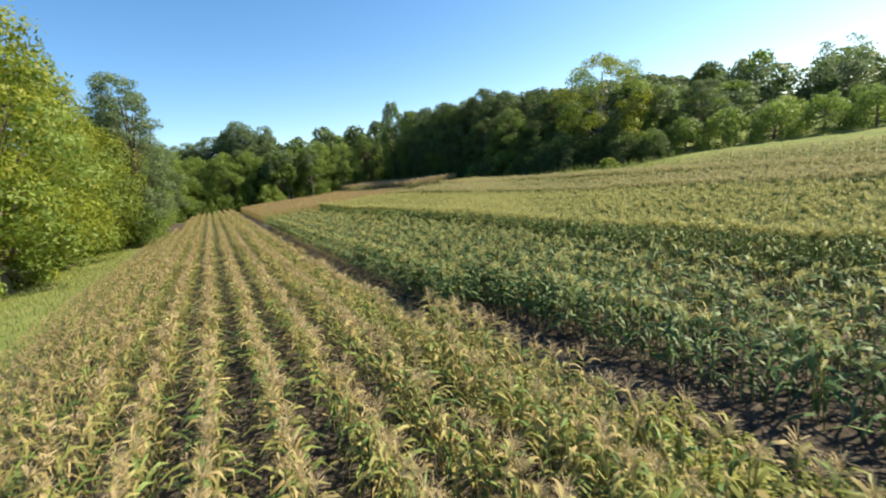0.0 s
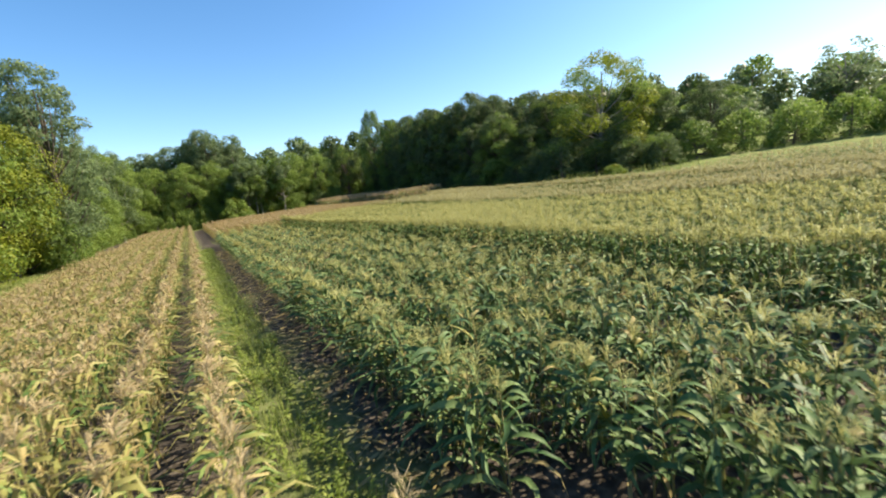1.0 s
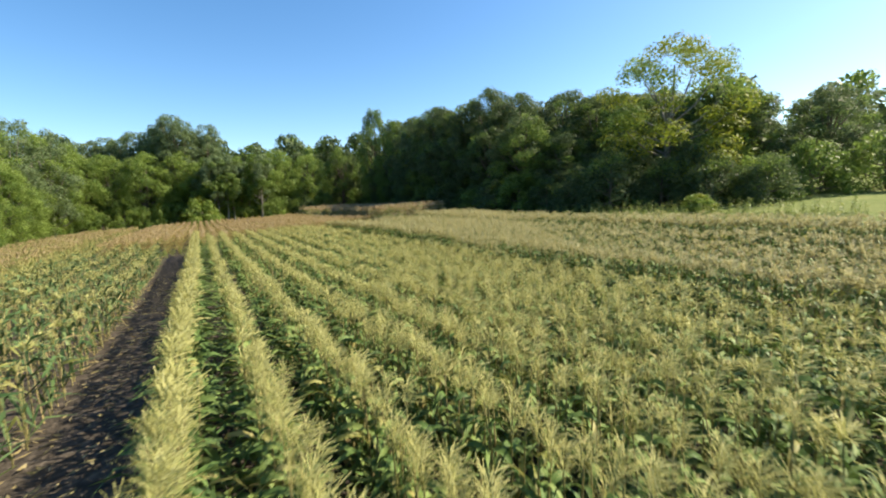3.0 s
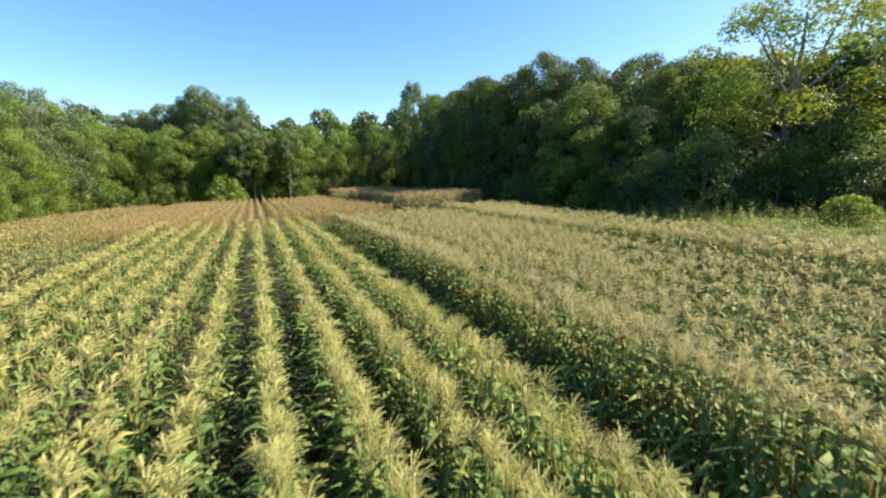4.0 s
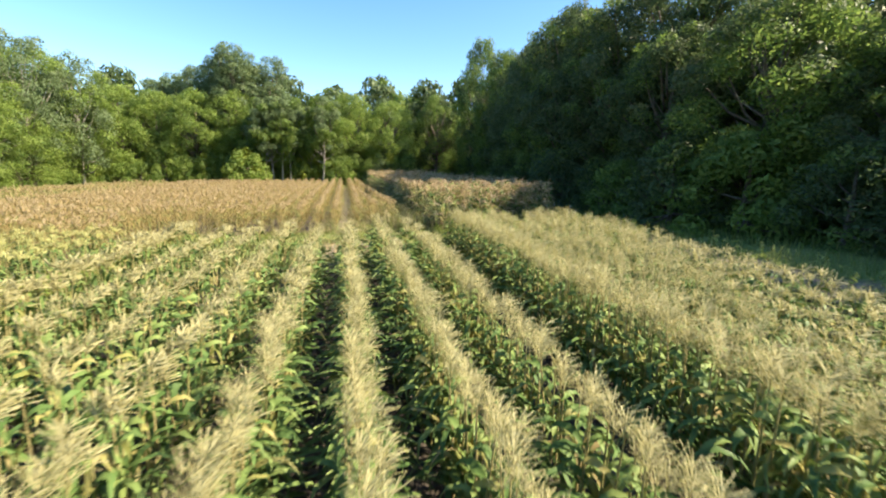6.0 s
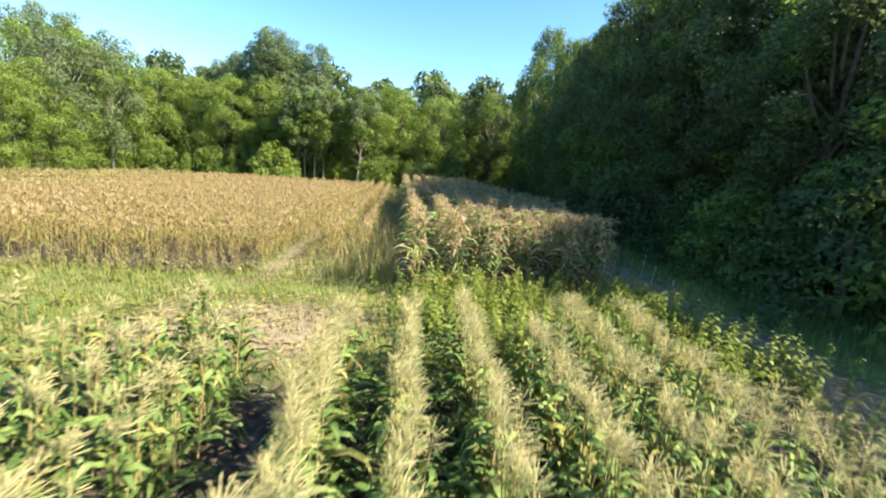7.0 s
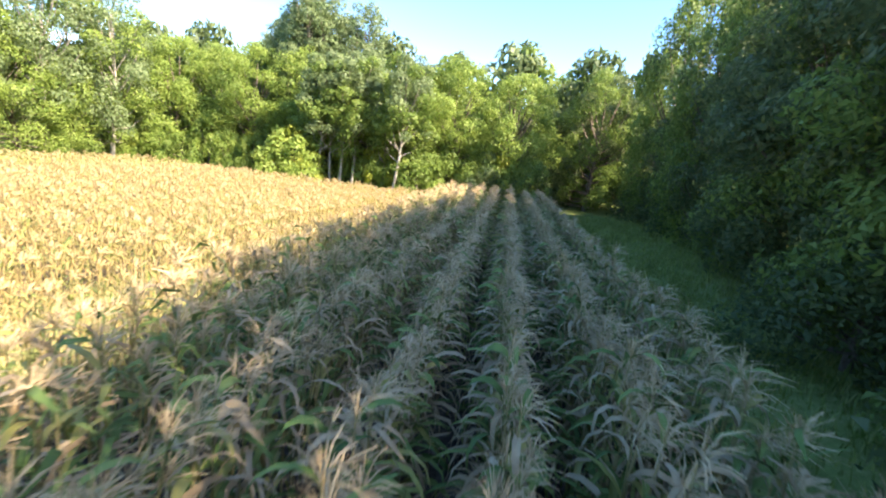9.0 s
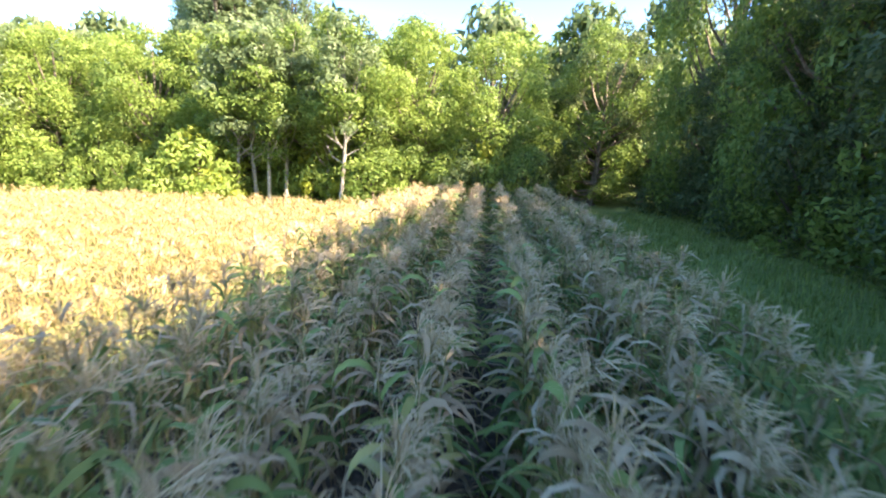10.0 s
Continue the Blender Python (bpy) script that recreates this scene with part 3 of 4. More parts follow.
KINDS = {
    "broad": make_tree(1, "tree", 12, 4.6, [M_TREE, M_TREE, M_TREE_DARK], 30000, 0.115, clear=0.06, blobs=95, airy=0.74, label="broad leafy green tree at the wood's edge"),
    "broad2": make_tree(2, "tree", 13, 4.2, [M_TREE_DARK, M_TREE, M_TREE_DARK], 32000, 0.105, clear=0.10, blobs=95, airy=0.74, label="dark green broadleaf tree of the wood"),
    "broad3": make_tree(3, "tree", 11, 4.4, [M_TREE_FRESH, M_TREE_FRESH, M_TREE], 32000, 0.105, clear=0.02, blobs=100, airy=0.72, label="light green broadleaf tree at the field's end"),
    "poplar": make_tree(4, "poplar_tree", 16, 2.6, [M_TREE_GREY], 20000, 0.115, M_BARK, 0.12, 80, "poplar", 0.8, 1.0, True, "tall slender grey-green poplar above the tree line"),
    "lime": make_tree(5, "tree", 13, 5.2, [M_TREE_LIME, M_TREE_FRESH, M_TREE_LIME, M_TREE_FRESH], 26000, 0.11, M_BARK_PALE, clear=0.10, blobs=58, airy=0.72, limbs=True, label="tall airy yellow-green tree at the wood's edge"),
    "limetree": make_tree(12, "tree", 13, 4.8, [M_TREE_LIME, M_TREE_LIME, M_TREE_LIME, M_TREE_FRESH], 30000, 0.125, clear=0.08, blobs=80, limbs=True, label="large yellow-green tree beside the grass track"),
    "bush": make_tree(6, "bush", 3.2, 2.3, [M_TREE, M_TREE_FRESH], 4600, 0.105, clear=0.0, blobs=28, shape="dome", label="dense green bush at the foot of the trees", category="bush"),
    # Both foot bushes of the wood carry its shade in their dark leaves.
    "bush_big": make_tree(15, "bush", 6.0, 3.6, [M_TREE_DARK, M_TREE_DARK, M_TREE], 15000, 0.095, clear=0.0, blobs=40, shape="dome", label="large bush under the wood's first trees, its leaves darkened for shade", category="bush"),
    "bush_dark": make_tree(7, "bush", 3.4, 2.6, [M_TREE_DARK, M_TREE_DARK, M_TREE_DARK, M_TREE], 7000, 0.088, clear=0.0, blobs=28, shape="dome", label="bush at the wood's foot, its leaves darkened to stand for shade", category="bush"),
    "bush_lime": make_tree(8, "bush", 2.6, 2.0, [M_TREE_LIME, M_TREE_FRESH, M_TREE_FRESH], 6500, 0.105, clear=0.0, blobs=34, shape="dome", label="bright yellow-green bush at the field's edge", category="bush"),
    "slim": make_tree(9, "tree", 11, 2.4, [M_TREE, M_TREE_GREY], 9000, 0.125, M_BARK_PALE, 0.4, 34, "poplar", 0.5, 1.0, True, "slim pale-barked tree among the wood's edge"),
    # Distance haze is put into this tree's grey leaf colour.
    "hazy": make_tree(14, "tree", 11, 5.0, [M_TREE_GREY, M_TREE_GREY, M_TREE], 4200, 0.34, clear=0.08, blobs=44, label="round tree beyond the rising maize, its leaves paled to stand for haze"),
    "pale": make_tree(17, "tree", 14, 4.0, [M_TREE_GREY, M_TREE_GREY, M_TREE_FRESH], 17000, 0.13, M_BARK_PALE, 0.2, 60, "poplar", 0.7, 0.9, True, "tall pale grey-green tree at the field's far corner"),
    "bare": make_tree(19, "tree", 12, 4.6, [M_TREE_GREY], 1500, 0.22, M_BARK_PALE, 0.3, 52, "poplar", 0.9, 0.6, True, "thinly leaved grey tree with showing branches"),
    "far": make_tree(10, "tree", 13, 5.0, [M_TREE, M_TREE_DARK, M_TREE_GREY], 3200, 0.42, blobs=44, label="distant broadleaf tree on the wooded slope"),
}
rt = np.random.default_rng(21)
USED = set()


def put(kind, x, y, scale=1.0, sz=None):
    turn = rt.uniform(0, 6.28)
    src = KINDS[kind]
    if kind not in USED:
        USED.add(kind)
        src.matrix_basis = Matrix.LocRotScale((x, y, float(gz(x, y))), Euler((0, 0, turn)), None)
        src.scale = (scale, scale, sz or scale)
        return src
    return plant_tree(src, x, y, turn, scale, sz)


# the wood along the field's upper side: it comes nearer and grows taller towards the field's end
def wood_height(y):
    return np.interp(y, [42, 46, 50, 54, 58, 63, 68, 72, 77], [9.7, 10.1, 11.3, 12.6, 13.1, 12.9, 12.4, 12.2, 13.4])


def wood_line(y):
    return np.interp(y, [40, 46, 50, 54, 58, 62, 72, 77], [47.8, 46.2, 45.0, 43.8, 41.5, 40.0, 40.0, 41.0])


for y in np.arange(43.0, 77, 3.4):
    put(rt.choice(["broad", "broad2", "broad2", "broad2"]), wood_line(y) + rt.uniform(-0.7, 0.7), y + rt.uniform(-0.8, 0.8), rt.uniform(0.95, 1.12), wood_height(y) * rt.uniform(0.93, 1.05) / 12.8)
# a lower, nearer rank in front of it
for y in np.arange(45.4, 88, 4.2):
    x = np.interp(y, [44, 50, 57, 66, 72, 80, 88], [41.8, 40.2, 38.9, 38.3, 39.8, 42.0, 41.4]) + rt.uniform(-0.4, 0.4)
    put(rt.choice(["broad2", "broad2", "broad"]), x, y, rt.uniform(0.72, 0.86), np.interp(y, [45.4, 49.6, 53.8, 58, 62, 70, 88], [7.4, 9.8, 8.6, 10.3, 11.8, 11.6, 10.2]) * rt.uniform(0.92, 1.08) / 12.8)
for y in np.arange(38, 100, 5.0):
    put("far", 53.0 + rt.uniform(-1.5, 1.5), y, 1.0, np.interp(y, [40, 60, 70, 95], [10.0, 12.6, 13.6, 14.0]) / 13.2)
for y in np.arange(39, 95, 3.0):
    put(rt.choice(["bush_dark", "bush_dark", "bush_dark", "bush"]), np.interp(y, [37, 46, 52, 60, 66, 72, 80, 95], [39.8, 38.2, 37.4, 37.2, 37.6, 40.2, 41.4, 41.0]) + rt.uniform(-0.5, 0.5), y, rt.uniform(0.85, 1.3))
for y in np.arange(40, 95, 4.5):
    put("bush_big", np.interp(y, [37, 50, 58, 72, 95], [43.8, 40.4, 40.2, 43.0, 43.5]) + rt.uniform(-0.6, 0.6), y, rt.uniform(0.75, 0.95))
put("lime", 45.6, 38.2, 1.22, 1.0)
for x, y, s in ((42.3, 36.5, 1.0), (43.6, 33.4, 1.0), (45.0, 30.6, 0.9), (43.5, 41.0, 1.7), (46.0, 36.0, 1.6)):
    put("bush_dark", x, y, s)
# the taller group at the wood's far corner, and the lower one past it
put("broad", 41.0, 82.0, 0.8, 1.2)
put("broad2", 42.8, 78.4, 0.95, 1.1)
put("broad", 41.0, 90.4, 0.8, 1.48)
put("broad2", 43.6, 86.0, 1.0, 1.14)
put("broad", 36.8, 97.5, 0.85, 1.0)
put("broad2", 40.4, 99.0, 0.9, 0.8)
put("broad3", 33.6, 110.0, 1.1, 1.25)
put("broad2", 51.5, 35.5, 0.9, 0.66)
put("broad2", 55.5, 31.0, 0.9, 0.6)
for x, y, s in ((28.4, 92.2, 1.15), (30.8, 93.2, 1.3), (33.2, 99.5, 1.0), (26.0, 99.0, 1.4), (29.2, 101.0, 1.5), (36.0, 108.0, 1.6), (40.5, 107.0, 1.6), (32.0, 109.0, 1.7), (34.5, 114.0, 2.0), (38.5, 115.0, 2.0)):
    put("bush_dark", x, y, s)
put("bush_lime", 39.0, 32.0, 0.6, 0.45)
# scrub and round trees where the wood falls back
for x, y, s in ((46, 32, 1.0), (50, 30, 1.2), (53, 27, 1.25), (55, 23.5, 1.2), (57, 20, 1.2), (58, 16, 1.1), (49, 34, 1.0), (60, 25, 1.3), (62, 18, 1.2)):
    put("bush", x, y, s)
for x, y, s, z in ((76, 38, 1.0, 0.85), (84.5, 38.5, 1.25, 1.3), (88, 30, 1.1, 0.95), (86, 40, 1.2, 1.0), (90, 20, 1.2, 0.95), (70, 41, 1.0, 0.7), (64, 44, 1.0, 0.7), (58, 46, 1.0, 0.75), (84, 14, 1.2, 1.0), (92, 8, 1.3, 1.0), (95, 30, 1.2, 1.1)):
    put("hazy", x, y, s, z * 0.8)
put("bare", 86.0, 28.0, 1.0, 0.9)
# the tree line at the field's end
for x in np.arange(-6, 31, 3.9):
    put("broad3", x, 95.0 + rt.uniform(-1.2, 1.2), rt.uniform(0.88, 1.04), rt.uniform(0.9, 1.08))
for x in np.arange(-20, 50, 7.0):
    put("far", x, 104 + rt.uniform(-2, 2), 1.0, rt.uniform(1.02, 1.2))
for x, y, s in ((8.6, 97.5, 1.05), (9.9, 96.4, 1.11), (14.6, 97, 1.02), (11.3, 97.0, 1.06), (4.6, 101, 0.98), (2.6, 103, 0.94), (0.4, 105, 0.96), (-2.0, 108, 0.96), (-4.6, 110, 0.95), (7.2, 98.5, 0.99), (12.6, 98.5, 1.0)):
    put("poplar", x, y, s)
for x in (13.5, 14.4, 15.2, 16.3, 17.0, 19.4, 21.0):
    put("slim", x, 91.0 + rt.uniform(-0.8, 0.8), rt.uniform(0.75, 1.0))
put("bush_lime", 12.6, 89.8, 1.6, 1.7)
for x in (*np.arange(-4, 12, 2.3), 18.3, 20.4, 22.6, 24.8, 27.0, 29.4, 31.6):
    put(rt.choice(["bush", "bush", "bush", "bush_lime"]), x, 92.0 + rt.uniform(-0.6, 0.8), rt.uniform(0.7, 1.15), rt.uniform(0.9, 1.6))
# the tree line along the grass track
put("limetree", -10.4, 34.0, 1.3, 1.32)
put("bush_lime", -12.0, 29.0, 1.5, 1.3)
put("bush_lime", -10.6, 36.0, 1.3, 1.4)
put("bush_lime", -13.5, 26.0, 1.6, 1.6)
put("limetree", -9.6, 43.0, 1.0, 1.15)
put("limetree", -7.8, 51.0, 0.92, 0.95)
put("poplar", -4.6, 52.5, 1.15, 1.04)
put("bush", -4.4, 50.6, 0.8, 1.2)
put("bush", -5.2, 54.0, 1.0, 1.4)
put("poplar", -6.0, 55.0, 1.2, 0.92)
for y in np.arange(54, 92, 5.0):
    put("broad3", -8.8 + 0.07 * (y - 54) + rt.uniform(-0.6, 0.6), y, rt.uniform(0.8, 0.95), rt.uniform(0.75, 0.9))
for x, y, s, z in ((-4.0, 89.5, 0.9, 1.0), (-6.6, 86.0, 0.95, 1.08), (-7.5, 81.0, 0.9, 0.98), (-9.5, 90.0, 1.0, 1.1)):
    put("pale", x, y, s, z)
for y in np.arange(27, 80, 4.0):
    put("bush", np.interp(y, [25, 60, 80], [-12.6, -9.4, -7.2]) + rt.uniform(-0.4, 0.4), y, rt.uniform(0.6, 0.95))
for y in np.arange(26, 90, 9.0):
    put("far", -17 + rt.uniform(-1, 1), y, 0.9, 0.8)
# wooded slopes in the distance
for y, step in ((116, 6.0), (127, 6.5), (141, 7.0), (158, 8.0)):
    for x in np.arange(-46, 66, step):
        put("far", x + rt.uniform(-1.5, 1.5), y + rt.uniform(-3, 3), rt.uniform(1.0, 1.3), rt.uniform(0.85, 1.02))
for i in range(60):
    a = rt.uniform(0.35, 1.3)
    d = rt.uniform(85, 210)
    x, y = 20 + d * np.sin(a), 40 + d * np.cos(a)
    if x > 100:
        put("far", x, y, rt.uniform(1.0, 1.4), rt.uniform(1.0, 1.25))


# ---- grass and weeds ----
def grass(name, count, box, low, high, mats, label, seed, wide=0.006, clump=0.0, skew=False, bare=None):
    """Bent blades over a part of the ground, as one stuff."""
    r = np.random.default_rng(seed)
    x, y = r.uniform(box[0], box[1], count), r.uniform(box[2], box[3], count)
    if clump:
        k = max(1, count // 14)
        cx, cy = r.uniform(box[0], box[1], k), r.uniform(box[2], box[3], k)
        w = r.integers(0, k, count)
        x, y = cx[w] + r.normal(0, clump, count), cy[w] + r.normal(0, clump, count)
    if skew:
        x = bend(x, y)
    if bare:
        keep = ~((x > bare[0]) & (x < bare[1]) & (y > bare[2]) & (y < bare[3])) | (r.random(count) < 0.12)
        x, y = x[keep], y[keep]
        count = len(x)
    h, a = r.uniform(low, high, count), r.uniform(0, 6.28, count)
    z = gz(x, y) - 0.01
    lean = r.uniform(0.15, 0.7, count) * h
    dx, dy = np.cos(a), np.sin(a)
    v = np.empty((count, 5, 3))
    w = wide * r.uniform(0.7, 1.5, count)
    for k, (q, u) in enumerate(((0, 1), (0, -1), (0.6, 0.8), (0.6, -0.8))):
        v[:, k] = np.stack([x + dx * lean * q * q - dy * w * u, y + dy * lean * q * q + dx * w * u, z + h * q], 1)
    v[:, 4] = np.stack([x + dx * lean, y + dy * lean, z + h * 0.92], 1)
    base = np.arange(count)[:, None] * 5
    f = np.concatenate([base + np.array([[0, 1, 3, 2]]), np.concatenate([base + np.array([[2, 3, 4]]), np.full((count, 1), -1)], 1)])
    m = r.choice(len(mats), count)
    ob = mesh_object(name, v.reshape(-1, 3), f, mats, np.concatenate([m, m]))
    return tagged(ob, label, "grass", kind="stuff")


def weed_bits(r, h, leaves=16, size=0.07):
    """An upright weed with a thin stem and broad leaves all the way up."""
    s = Soup()
    lean = r.normal(0, 0.12, 2)
    top = np.array([lean[0] * h, lean[1] * h, h])
    s.add(*tube([(0, 0, -0.02), top * 0.5, top], [0.008, 0.006, 0.003], 3), 0)
    for i in range(leaves):
        q = 0.12 + 0.88 * (i + r.random()) / leaves
        a = i * 2.4 + r.normal(0, 0.4)
        ln = size * r.uniform(0.8, 1.5) * (1.35 - 0.7 * q)
        d = np.array([np.cos(a), np.sin(a), r.uniform(-0.2, 0.6)])
        p = top * q
        side = np.array([-np.sin(a), np.cos(a), 0])
        pts = [p + d * ln * 0.25, p + d * ln * 0.9, p + d * ln * 1.5 - [0, 0, 0.35 * ln], p + d * ln * 1.9 - [0, 0, 0.8 * ln]]
        v, f = strip(pts, [0.15 * ln, 0.45 * ln, 0.36 * ln, 0.03 * ln], side)
        s.add(v, f, 1)
    return s


def weeds(name, xy, low, high, mats, label, seed, leaves=16, size=0.07):
    r = np.random.default_rng(seed)
    kinds = [weed_bits(r, 1.0, leaves, size / 0.8).arrays() for _ in range(7)]
    s = Soup()
    for x, y in xy:
        v, f, m = kinds[r.integers(0, 7)]
        h, a = r.uniform(low, high), r.uniform(0, 6.28)
        c, sn = np.cos(a) * h, np.sin(a) * h
        s.add(np.stack([v[:, 0] * c - v[:, 1] * sn + x, v[:, 0] * sn + v[:, 1] * c + y, v[:, 2] * h + float(gz(x, y))], 1), f, m)
    ob = s.object(name, mats)
    return tagged(ob, label, "weeds", kind="stuff")


rw = np.random.default_rng(77)


def scatter(n, x0, x1, y0, y1, skew=False):
    x, y = rw.uniform(x0, x1, n), rw.uniform(y0, y1, n)
    return np.stack([bend(x, y) if skew else x, y], 1)


def clumped(n, x0, x1, y0, y1):
    """Spots that gather in loose patches."""
    k = max(3, n // 12)
    c = scatter(k, x0, x1, y0, y1)[rw.integers(0, k, n)]
    return c + rw.normal(0, 0.35, (n, 2))


grass("clearing_grass", 34000, (16.6, 33.2, 47.4, 53.4), 0.05, 0.20, [M_GRASS, M_GRASS, M_GRASS_DRY], "short mixed grass of the clearing", 31, 0.007, 0.25, bare=(22.3, 26.3, 47.9, 50.6))
grass("footway_grass", 9000, (22.7, 24.6, 53.2, 87), 0.06, 0.26, [M_GRASS, M_GRASS_DRY, M_GRASS_DRY], "grass along the dry footway beside the tan maize", 40, 0.008, 0.2, bare=(23.1, 23.9, 52.8, 87))
grass("rank_grass", 9000, (25.3, 26.9, 52.4, 87), 0.35, 0.9, [M_GRASS_DRY, M_GRASS_DRY, M_GRASS], "rank dry grass along the tall maize", 50, 0.008, 0.16)
grass("track_grass", 20000, (-10.5, -5.6, 8, 86), 0.08, 0.26, [M_GRASS, M_GRASS, M_GRASS_DRY], "mown grass of the track beside the field", 32, 0.010)
grass("wood_edge_grass", 16000, (30.4, 38.5, 24, 90), 0.12, 0.45, [M_GRASS, M_GRASS], "rough grass along the wood's edge", 33, 0.010, 0.3, bare=(33.0, 34.6, 24, 57))
grass("alley_grass", 15000, (18.1, 19.4, 10, 47.4), 0.10, 0.36, [M_GRASS, M_WEED], "grass in the lane between maize blocks", 34, 0.008, 0.14)
grass("lawn_grass", 34000, (34.6, 41.5, 53, 92), 0.07, 0.24, [M_GRASS, M_GRASS, M_WEED], "rough shaded grass between maize and wood", 39, 0.010, 0.22)
grass("lane_grass", 15000, (17.8, 18.75, 24, 47.4), 0.35, 0.85, [M_WEED, M_WEED, M_GRASS], "tall lush grass filling the lane", 38, 0.012, 0.14)
grass("strip_grass", 7000, (3.2, 4.1, -3, 44), 0.08, 0.25, [M_GRASS, M_WEED], "green grass strip between maize blocks", 35, 0.006, 0.12, True)
weeds("clearing_weeds", clumped(520, 27.2, 33.3, 47.4, 51.4), 0.3, 0.95, [M_WEED, M_WEED], "leafy green weeds of the clearing", 41, 30, 0.052)
weeds("yellow_green_weeds", clumped(240, 27.6, 33.0, 47.4, 51.2), 0.25, 0.8, [M_WEED_YELLOW, M_WEED_YELLOW], "bright yellow-green weeds of the clearing", 48, 30, 0.034)
weeds("creeping_weeds", clumped(300, 17.5, 28.5, 48.0, 53.6), 0.10, 0.3, [M_WEED, M_WEED_YELLOW], "low spreading weeds in the short grass", 49, 16, 0.10)
grass("dry_litter", 2600, (22.2, 26.4, 47.8, 50.8), 0.015, 0.06, [M_GRASS_DRY, M_GRASS_DRY], "dry straw lying on the bare patch", 37, 0.008, 0.2)
grass("tall_grass", 700, (29.6, 33.0, 48.0, 51.4), 0.35, 0.85, [M_GRASS, M_WEED], "tall yellow-green grass in the clearing", 36, 0.008, 0.16)
weeds("lane_end_weeds", np.concatenate([scatter(120, 17.0, 23.4, 52.8, 53.8), scatter(160, 25.8, 26.7, 52.5, 72)]), 0.25, 0.6, [M_WEED, M_GRASS_DRY], "weeds at the foot of the tan maize", 47, 18, 0.06)
weeds("strip_weeds", scatter(1000, 3.2, 4.1, 3, 43, True), 0.12, 0.34, [M_WEED, M_WEED], "low green weeds between maize blocks", 42, 15, 0.095)
weeds("lane_mouth_weeds", scatter(150, 4.2, 5.1, 0.2, 3.6), 0.15, 0.42, [M_WEED, M_WEED_YELLOW], "lush green weeds at the mouth of the lane", 54, 20, 0.08)
weeds("alley_weeds", np.concatenate([scatter(520, 18.0, 18.9, 12, 47.4), scatter(260, 17.9, 18.5, 24, 47.4), scatter(160, 18.4, 19.4, 41, 47.4)]), 0.3, 0.85, [M_WEED, M_WEED], "green weeds in the lane between maize blocks", 43, 22, 0.07)
weeds("edge_weeds", np.concatenate([scatter(420, 30.8, 33.0, 22, 48), scatter(520, 33.0, 40.5, 24, 42)]), 0.35, 1.0, [M_WEED, M_GRASS], "tall weeds between maize and wood", 44, 18, 0.07)
weeds("shade_weeds", np.concatenate([scatter(260, 32.6, 33.6, 54, 88), clumped(300, 33.2, 35.2, 56, 78)]), 0.25, 0.85, [M_WEED, M_GRASS], "shaded weeds along the maize", 45, 23, 0.058)
weeds("field_foot_weeds", scatter(420, 5.5, 22.0, 47.2, 49.6), 0.25, 0.6, [M_WEED, M_GRASS], "weeds between the green and the tan maize", 46, 21, 0.058)


def litter(name, count, boxes, label, seed, skew=False):
    """Scraps of dry leaf lying on the soil."""
    r = np.random.default_rng(seed)
    s = np.concatenate([np.stack([r.uniform(b[0], b[1], count), r.uniform(b[2], b[3], count)], 1) for b in boxes])
    x, y = (bend(s[:, 0], s[:, 1]) if skew else s[:, 0]), s[:, 1]
    n = len(x)
    a, ln, w = r.uniform(0, 6.28, n), r.uniform(0.03, 0.13, n), r.uniform(0.008, 0.024, n)
    v = np.empty((n, 4, 3))
    for k, (p, q) in enumerate(((-1, -0.4), (0.2, -1), (1, 0.3), (-0.1, 1))):
        v[:, k, 0] = x + np.cos(a) * ln * p - np.sin(a) * w * q
        v[:, k, 1] = y + np.sin(a) * ln * p + np.cos(a) * w * q
        v[:, k, 2] = gz(v[:, k, 0], v[:, k, 1]) + 0.035 + r.uniform(0, 0.035, n)
    ob = mesh_object(name, v.reshape(-1, 3), np.arange(n * 4).reshape(n, 4), [M_TAN, M_GRASS_DRY], r.integers(0, 2, n))
    return tagged(ob, label, "leaf litter", kind="stuff")


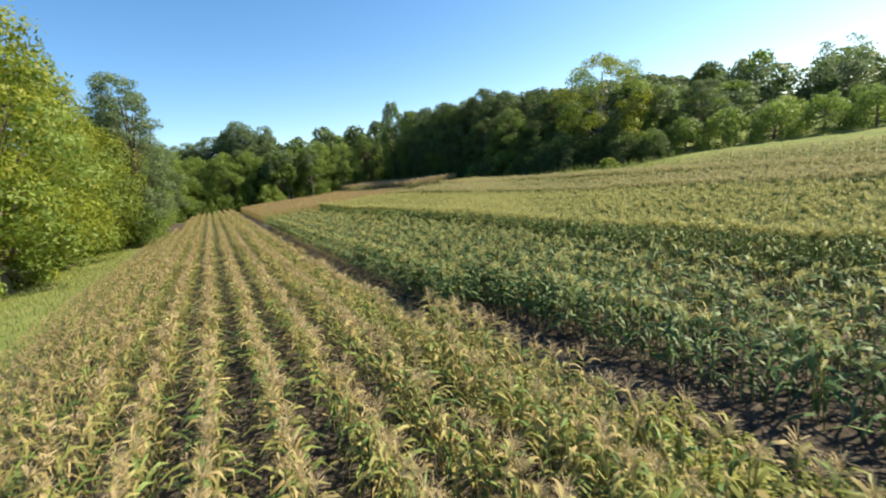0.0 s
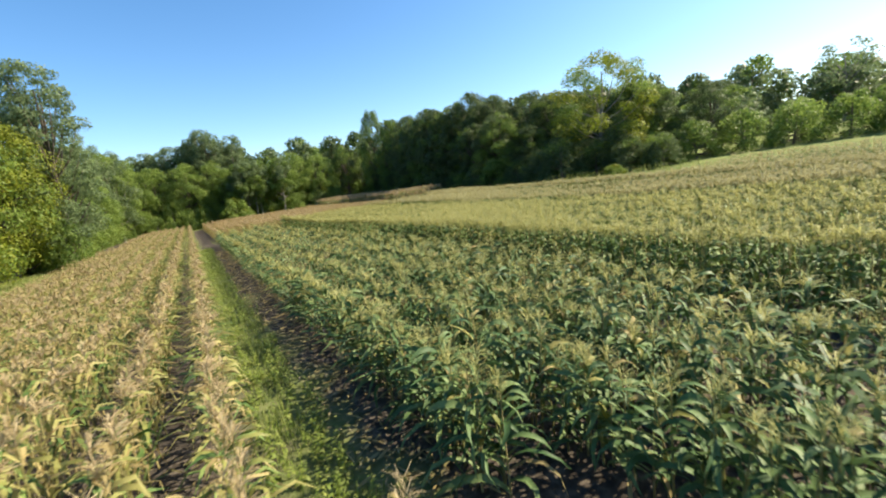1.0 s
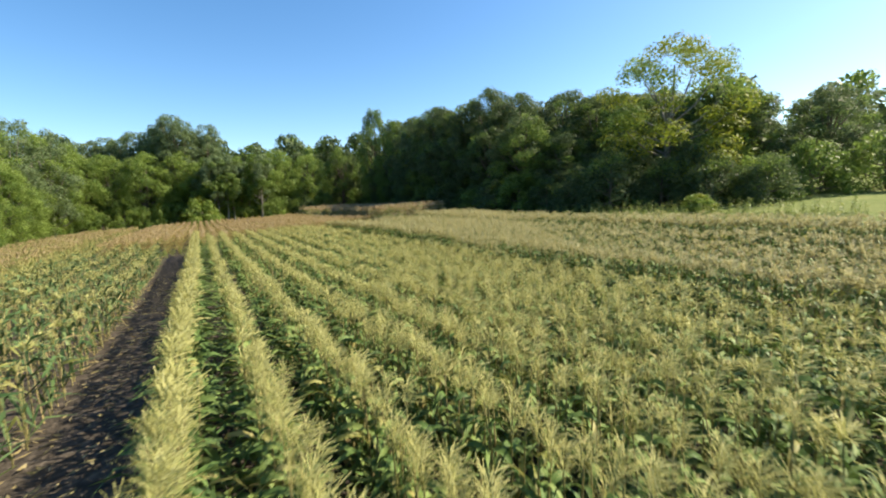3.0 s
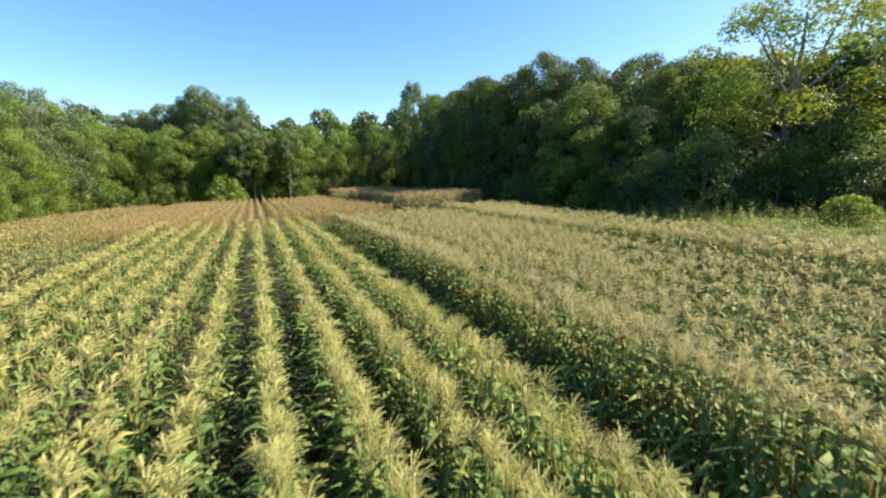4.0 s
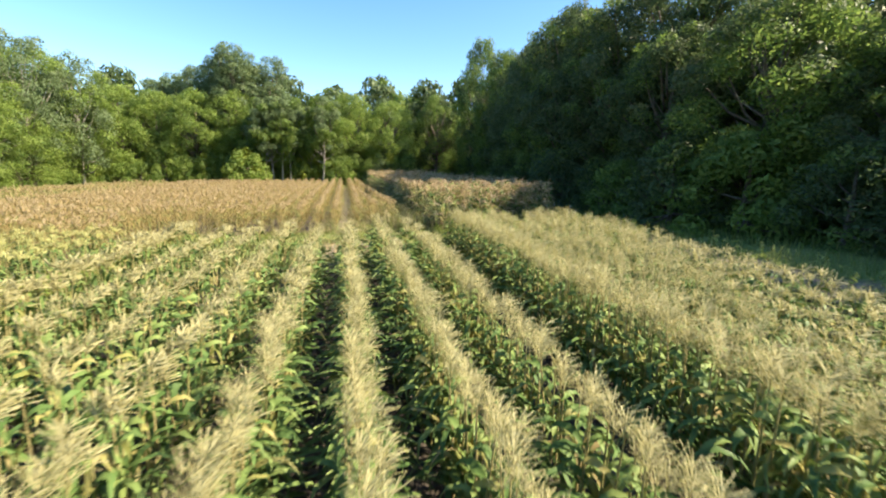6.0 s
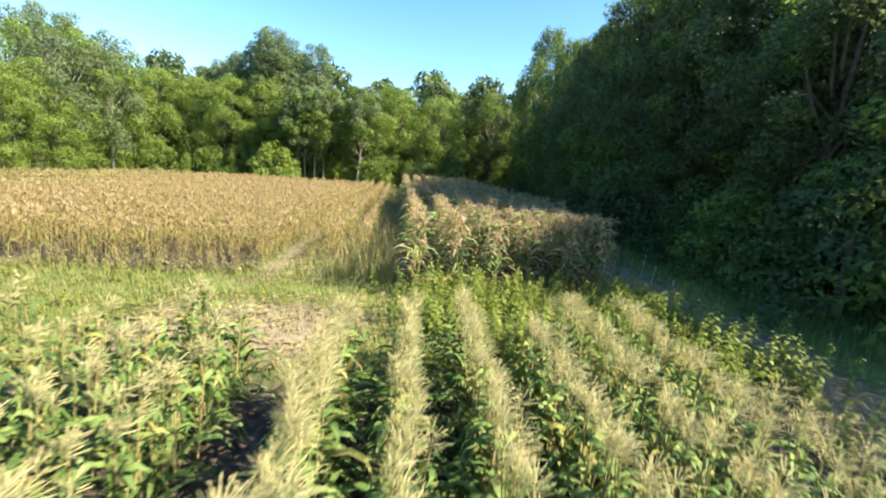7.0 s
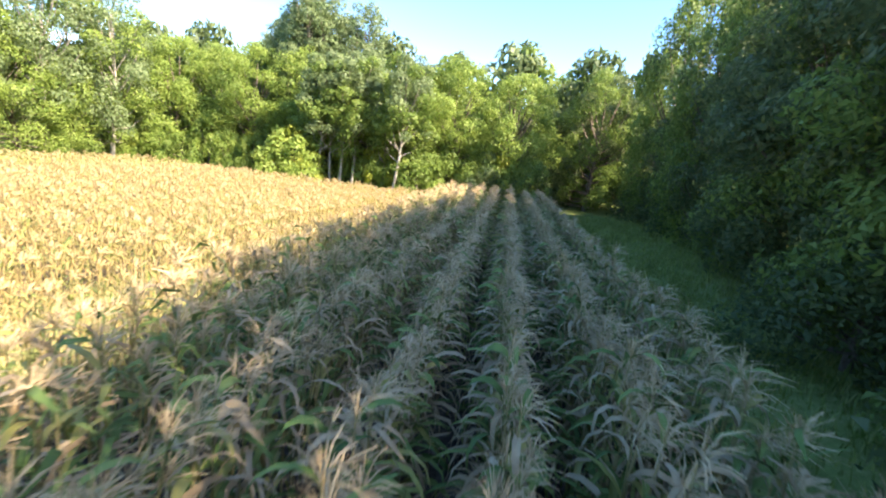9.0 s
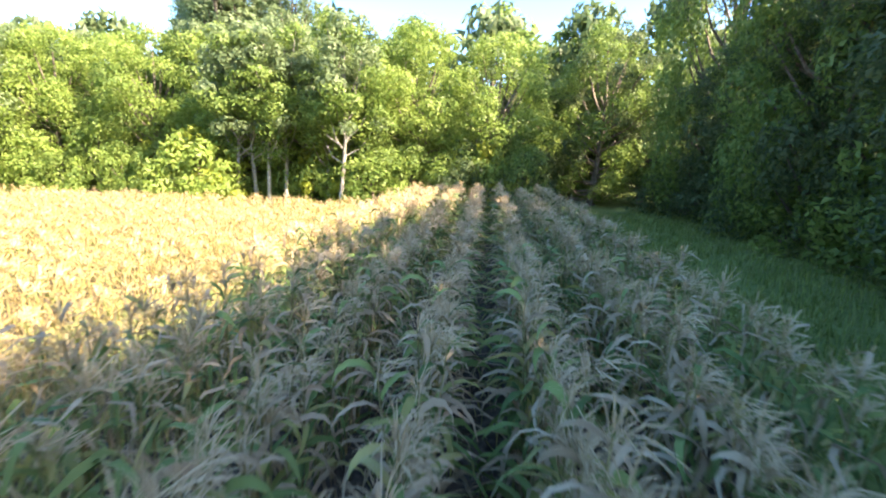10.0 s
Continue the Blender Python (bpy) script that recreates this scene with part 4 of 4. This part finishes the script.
litter("leaf_litter", 2600, [(4.05, 5.0, -2, 40), (-4.4, 3.2, -2, 25)], "pale scraps of dry maize leaf on the soil", 51, True)
litter("leaf_litter", 1500, [(9.0, 10.8, 0, 40), (18.5, 19.4, 8, 46), (20.0, 31.0, 20, 46)], "scraps of dry maize leaf in the lanes", 52)
litter("leaf_litter", 1300, [(22.0, 27.0, 47.6, 51.4), (32.9, 34.7, 46.0, 58.0), (23.6, 25.0, 52, 62)], "scraps of straw on the bare ground", 53)


# ---- small things ----
M_POST = solid_material("post_pale_paint", [(0.3, (0.30, 0.29, 0.26)), (0.7, (0.48, 0.46, 0.42))], 20.0, 0.7, 0.1)
M_LOG = solid_material("log_pale_wood", [(0.3, (0.25, 0.22, 0.18)), (0.7, (0.45, 0.41, 0.34))], 12.0, 0.9, 0.4)
for x, y, tip in ((33.85, 52.9, 0.08), (33.5, 51.3, -0.06), (34.5, 54.5, 0.03), (34.6, 56.4, 0.05)):
    st = new("marker_stake")
    b = Soup()
    b.add(*tube([(0, 0, -0.15), (tip * 0.5, 0, 0.3), (tip, 0.01, 0.62)], [0.011, 0.010, 0.009], 6), 0)
    b.add(*tube([(tip, 0.01, 0.62), (tip, 0.01, 0.63)], [0.009, 0.001], 6), 0)
    p = b.object("post", [M_POST], True)
    p.parent = st
    b = Soup()
    b.add(*tube([(tip * 0.9, 0, 0.52), (tip, 0.0, 0.66)], [0.015, 0.013], 8), 0)
    p = b.object("cap", [M_POST], True)
    p.parent = st
    st.location = (x, y, float(gz(x, y)))
    tagged(st, "thin pale marker stake beside the dirt track", "stake", "stakes by the track")
log = Soup()
log.add(*tube([(-1.6, 0, 0.14), (-0.4, 0.08, 0.16), (0.9, -0.05, 0.15), (1.7, 0.02, 0.12)], [0.15, 0.14, 0.12, 0.09], 9), 0)
log.add(*tube([(0.2, 0.0, 0.22), (0.45, 0.2, 0.55)], [0.05, 0.02], 6), 0)
lg = log.object("fallen_log", [M_LOG], True)
lg.location = (36.6, 102.0, float(gz(36.6, 102.0)))
tagged(lg, "fallen pale log lying at the wood's edge", "log")
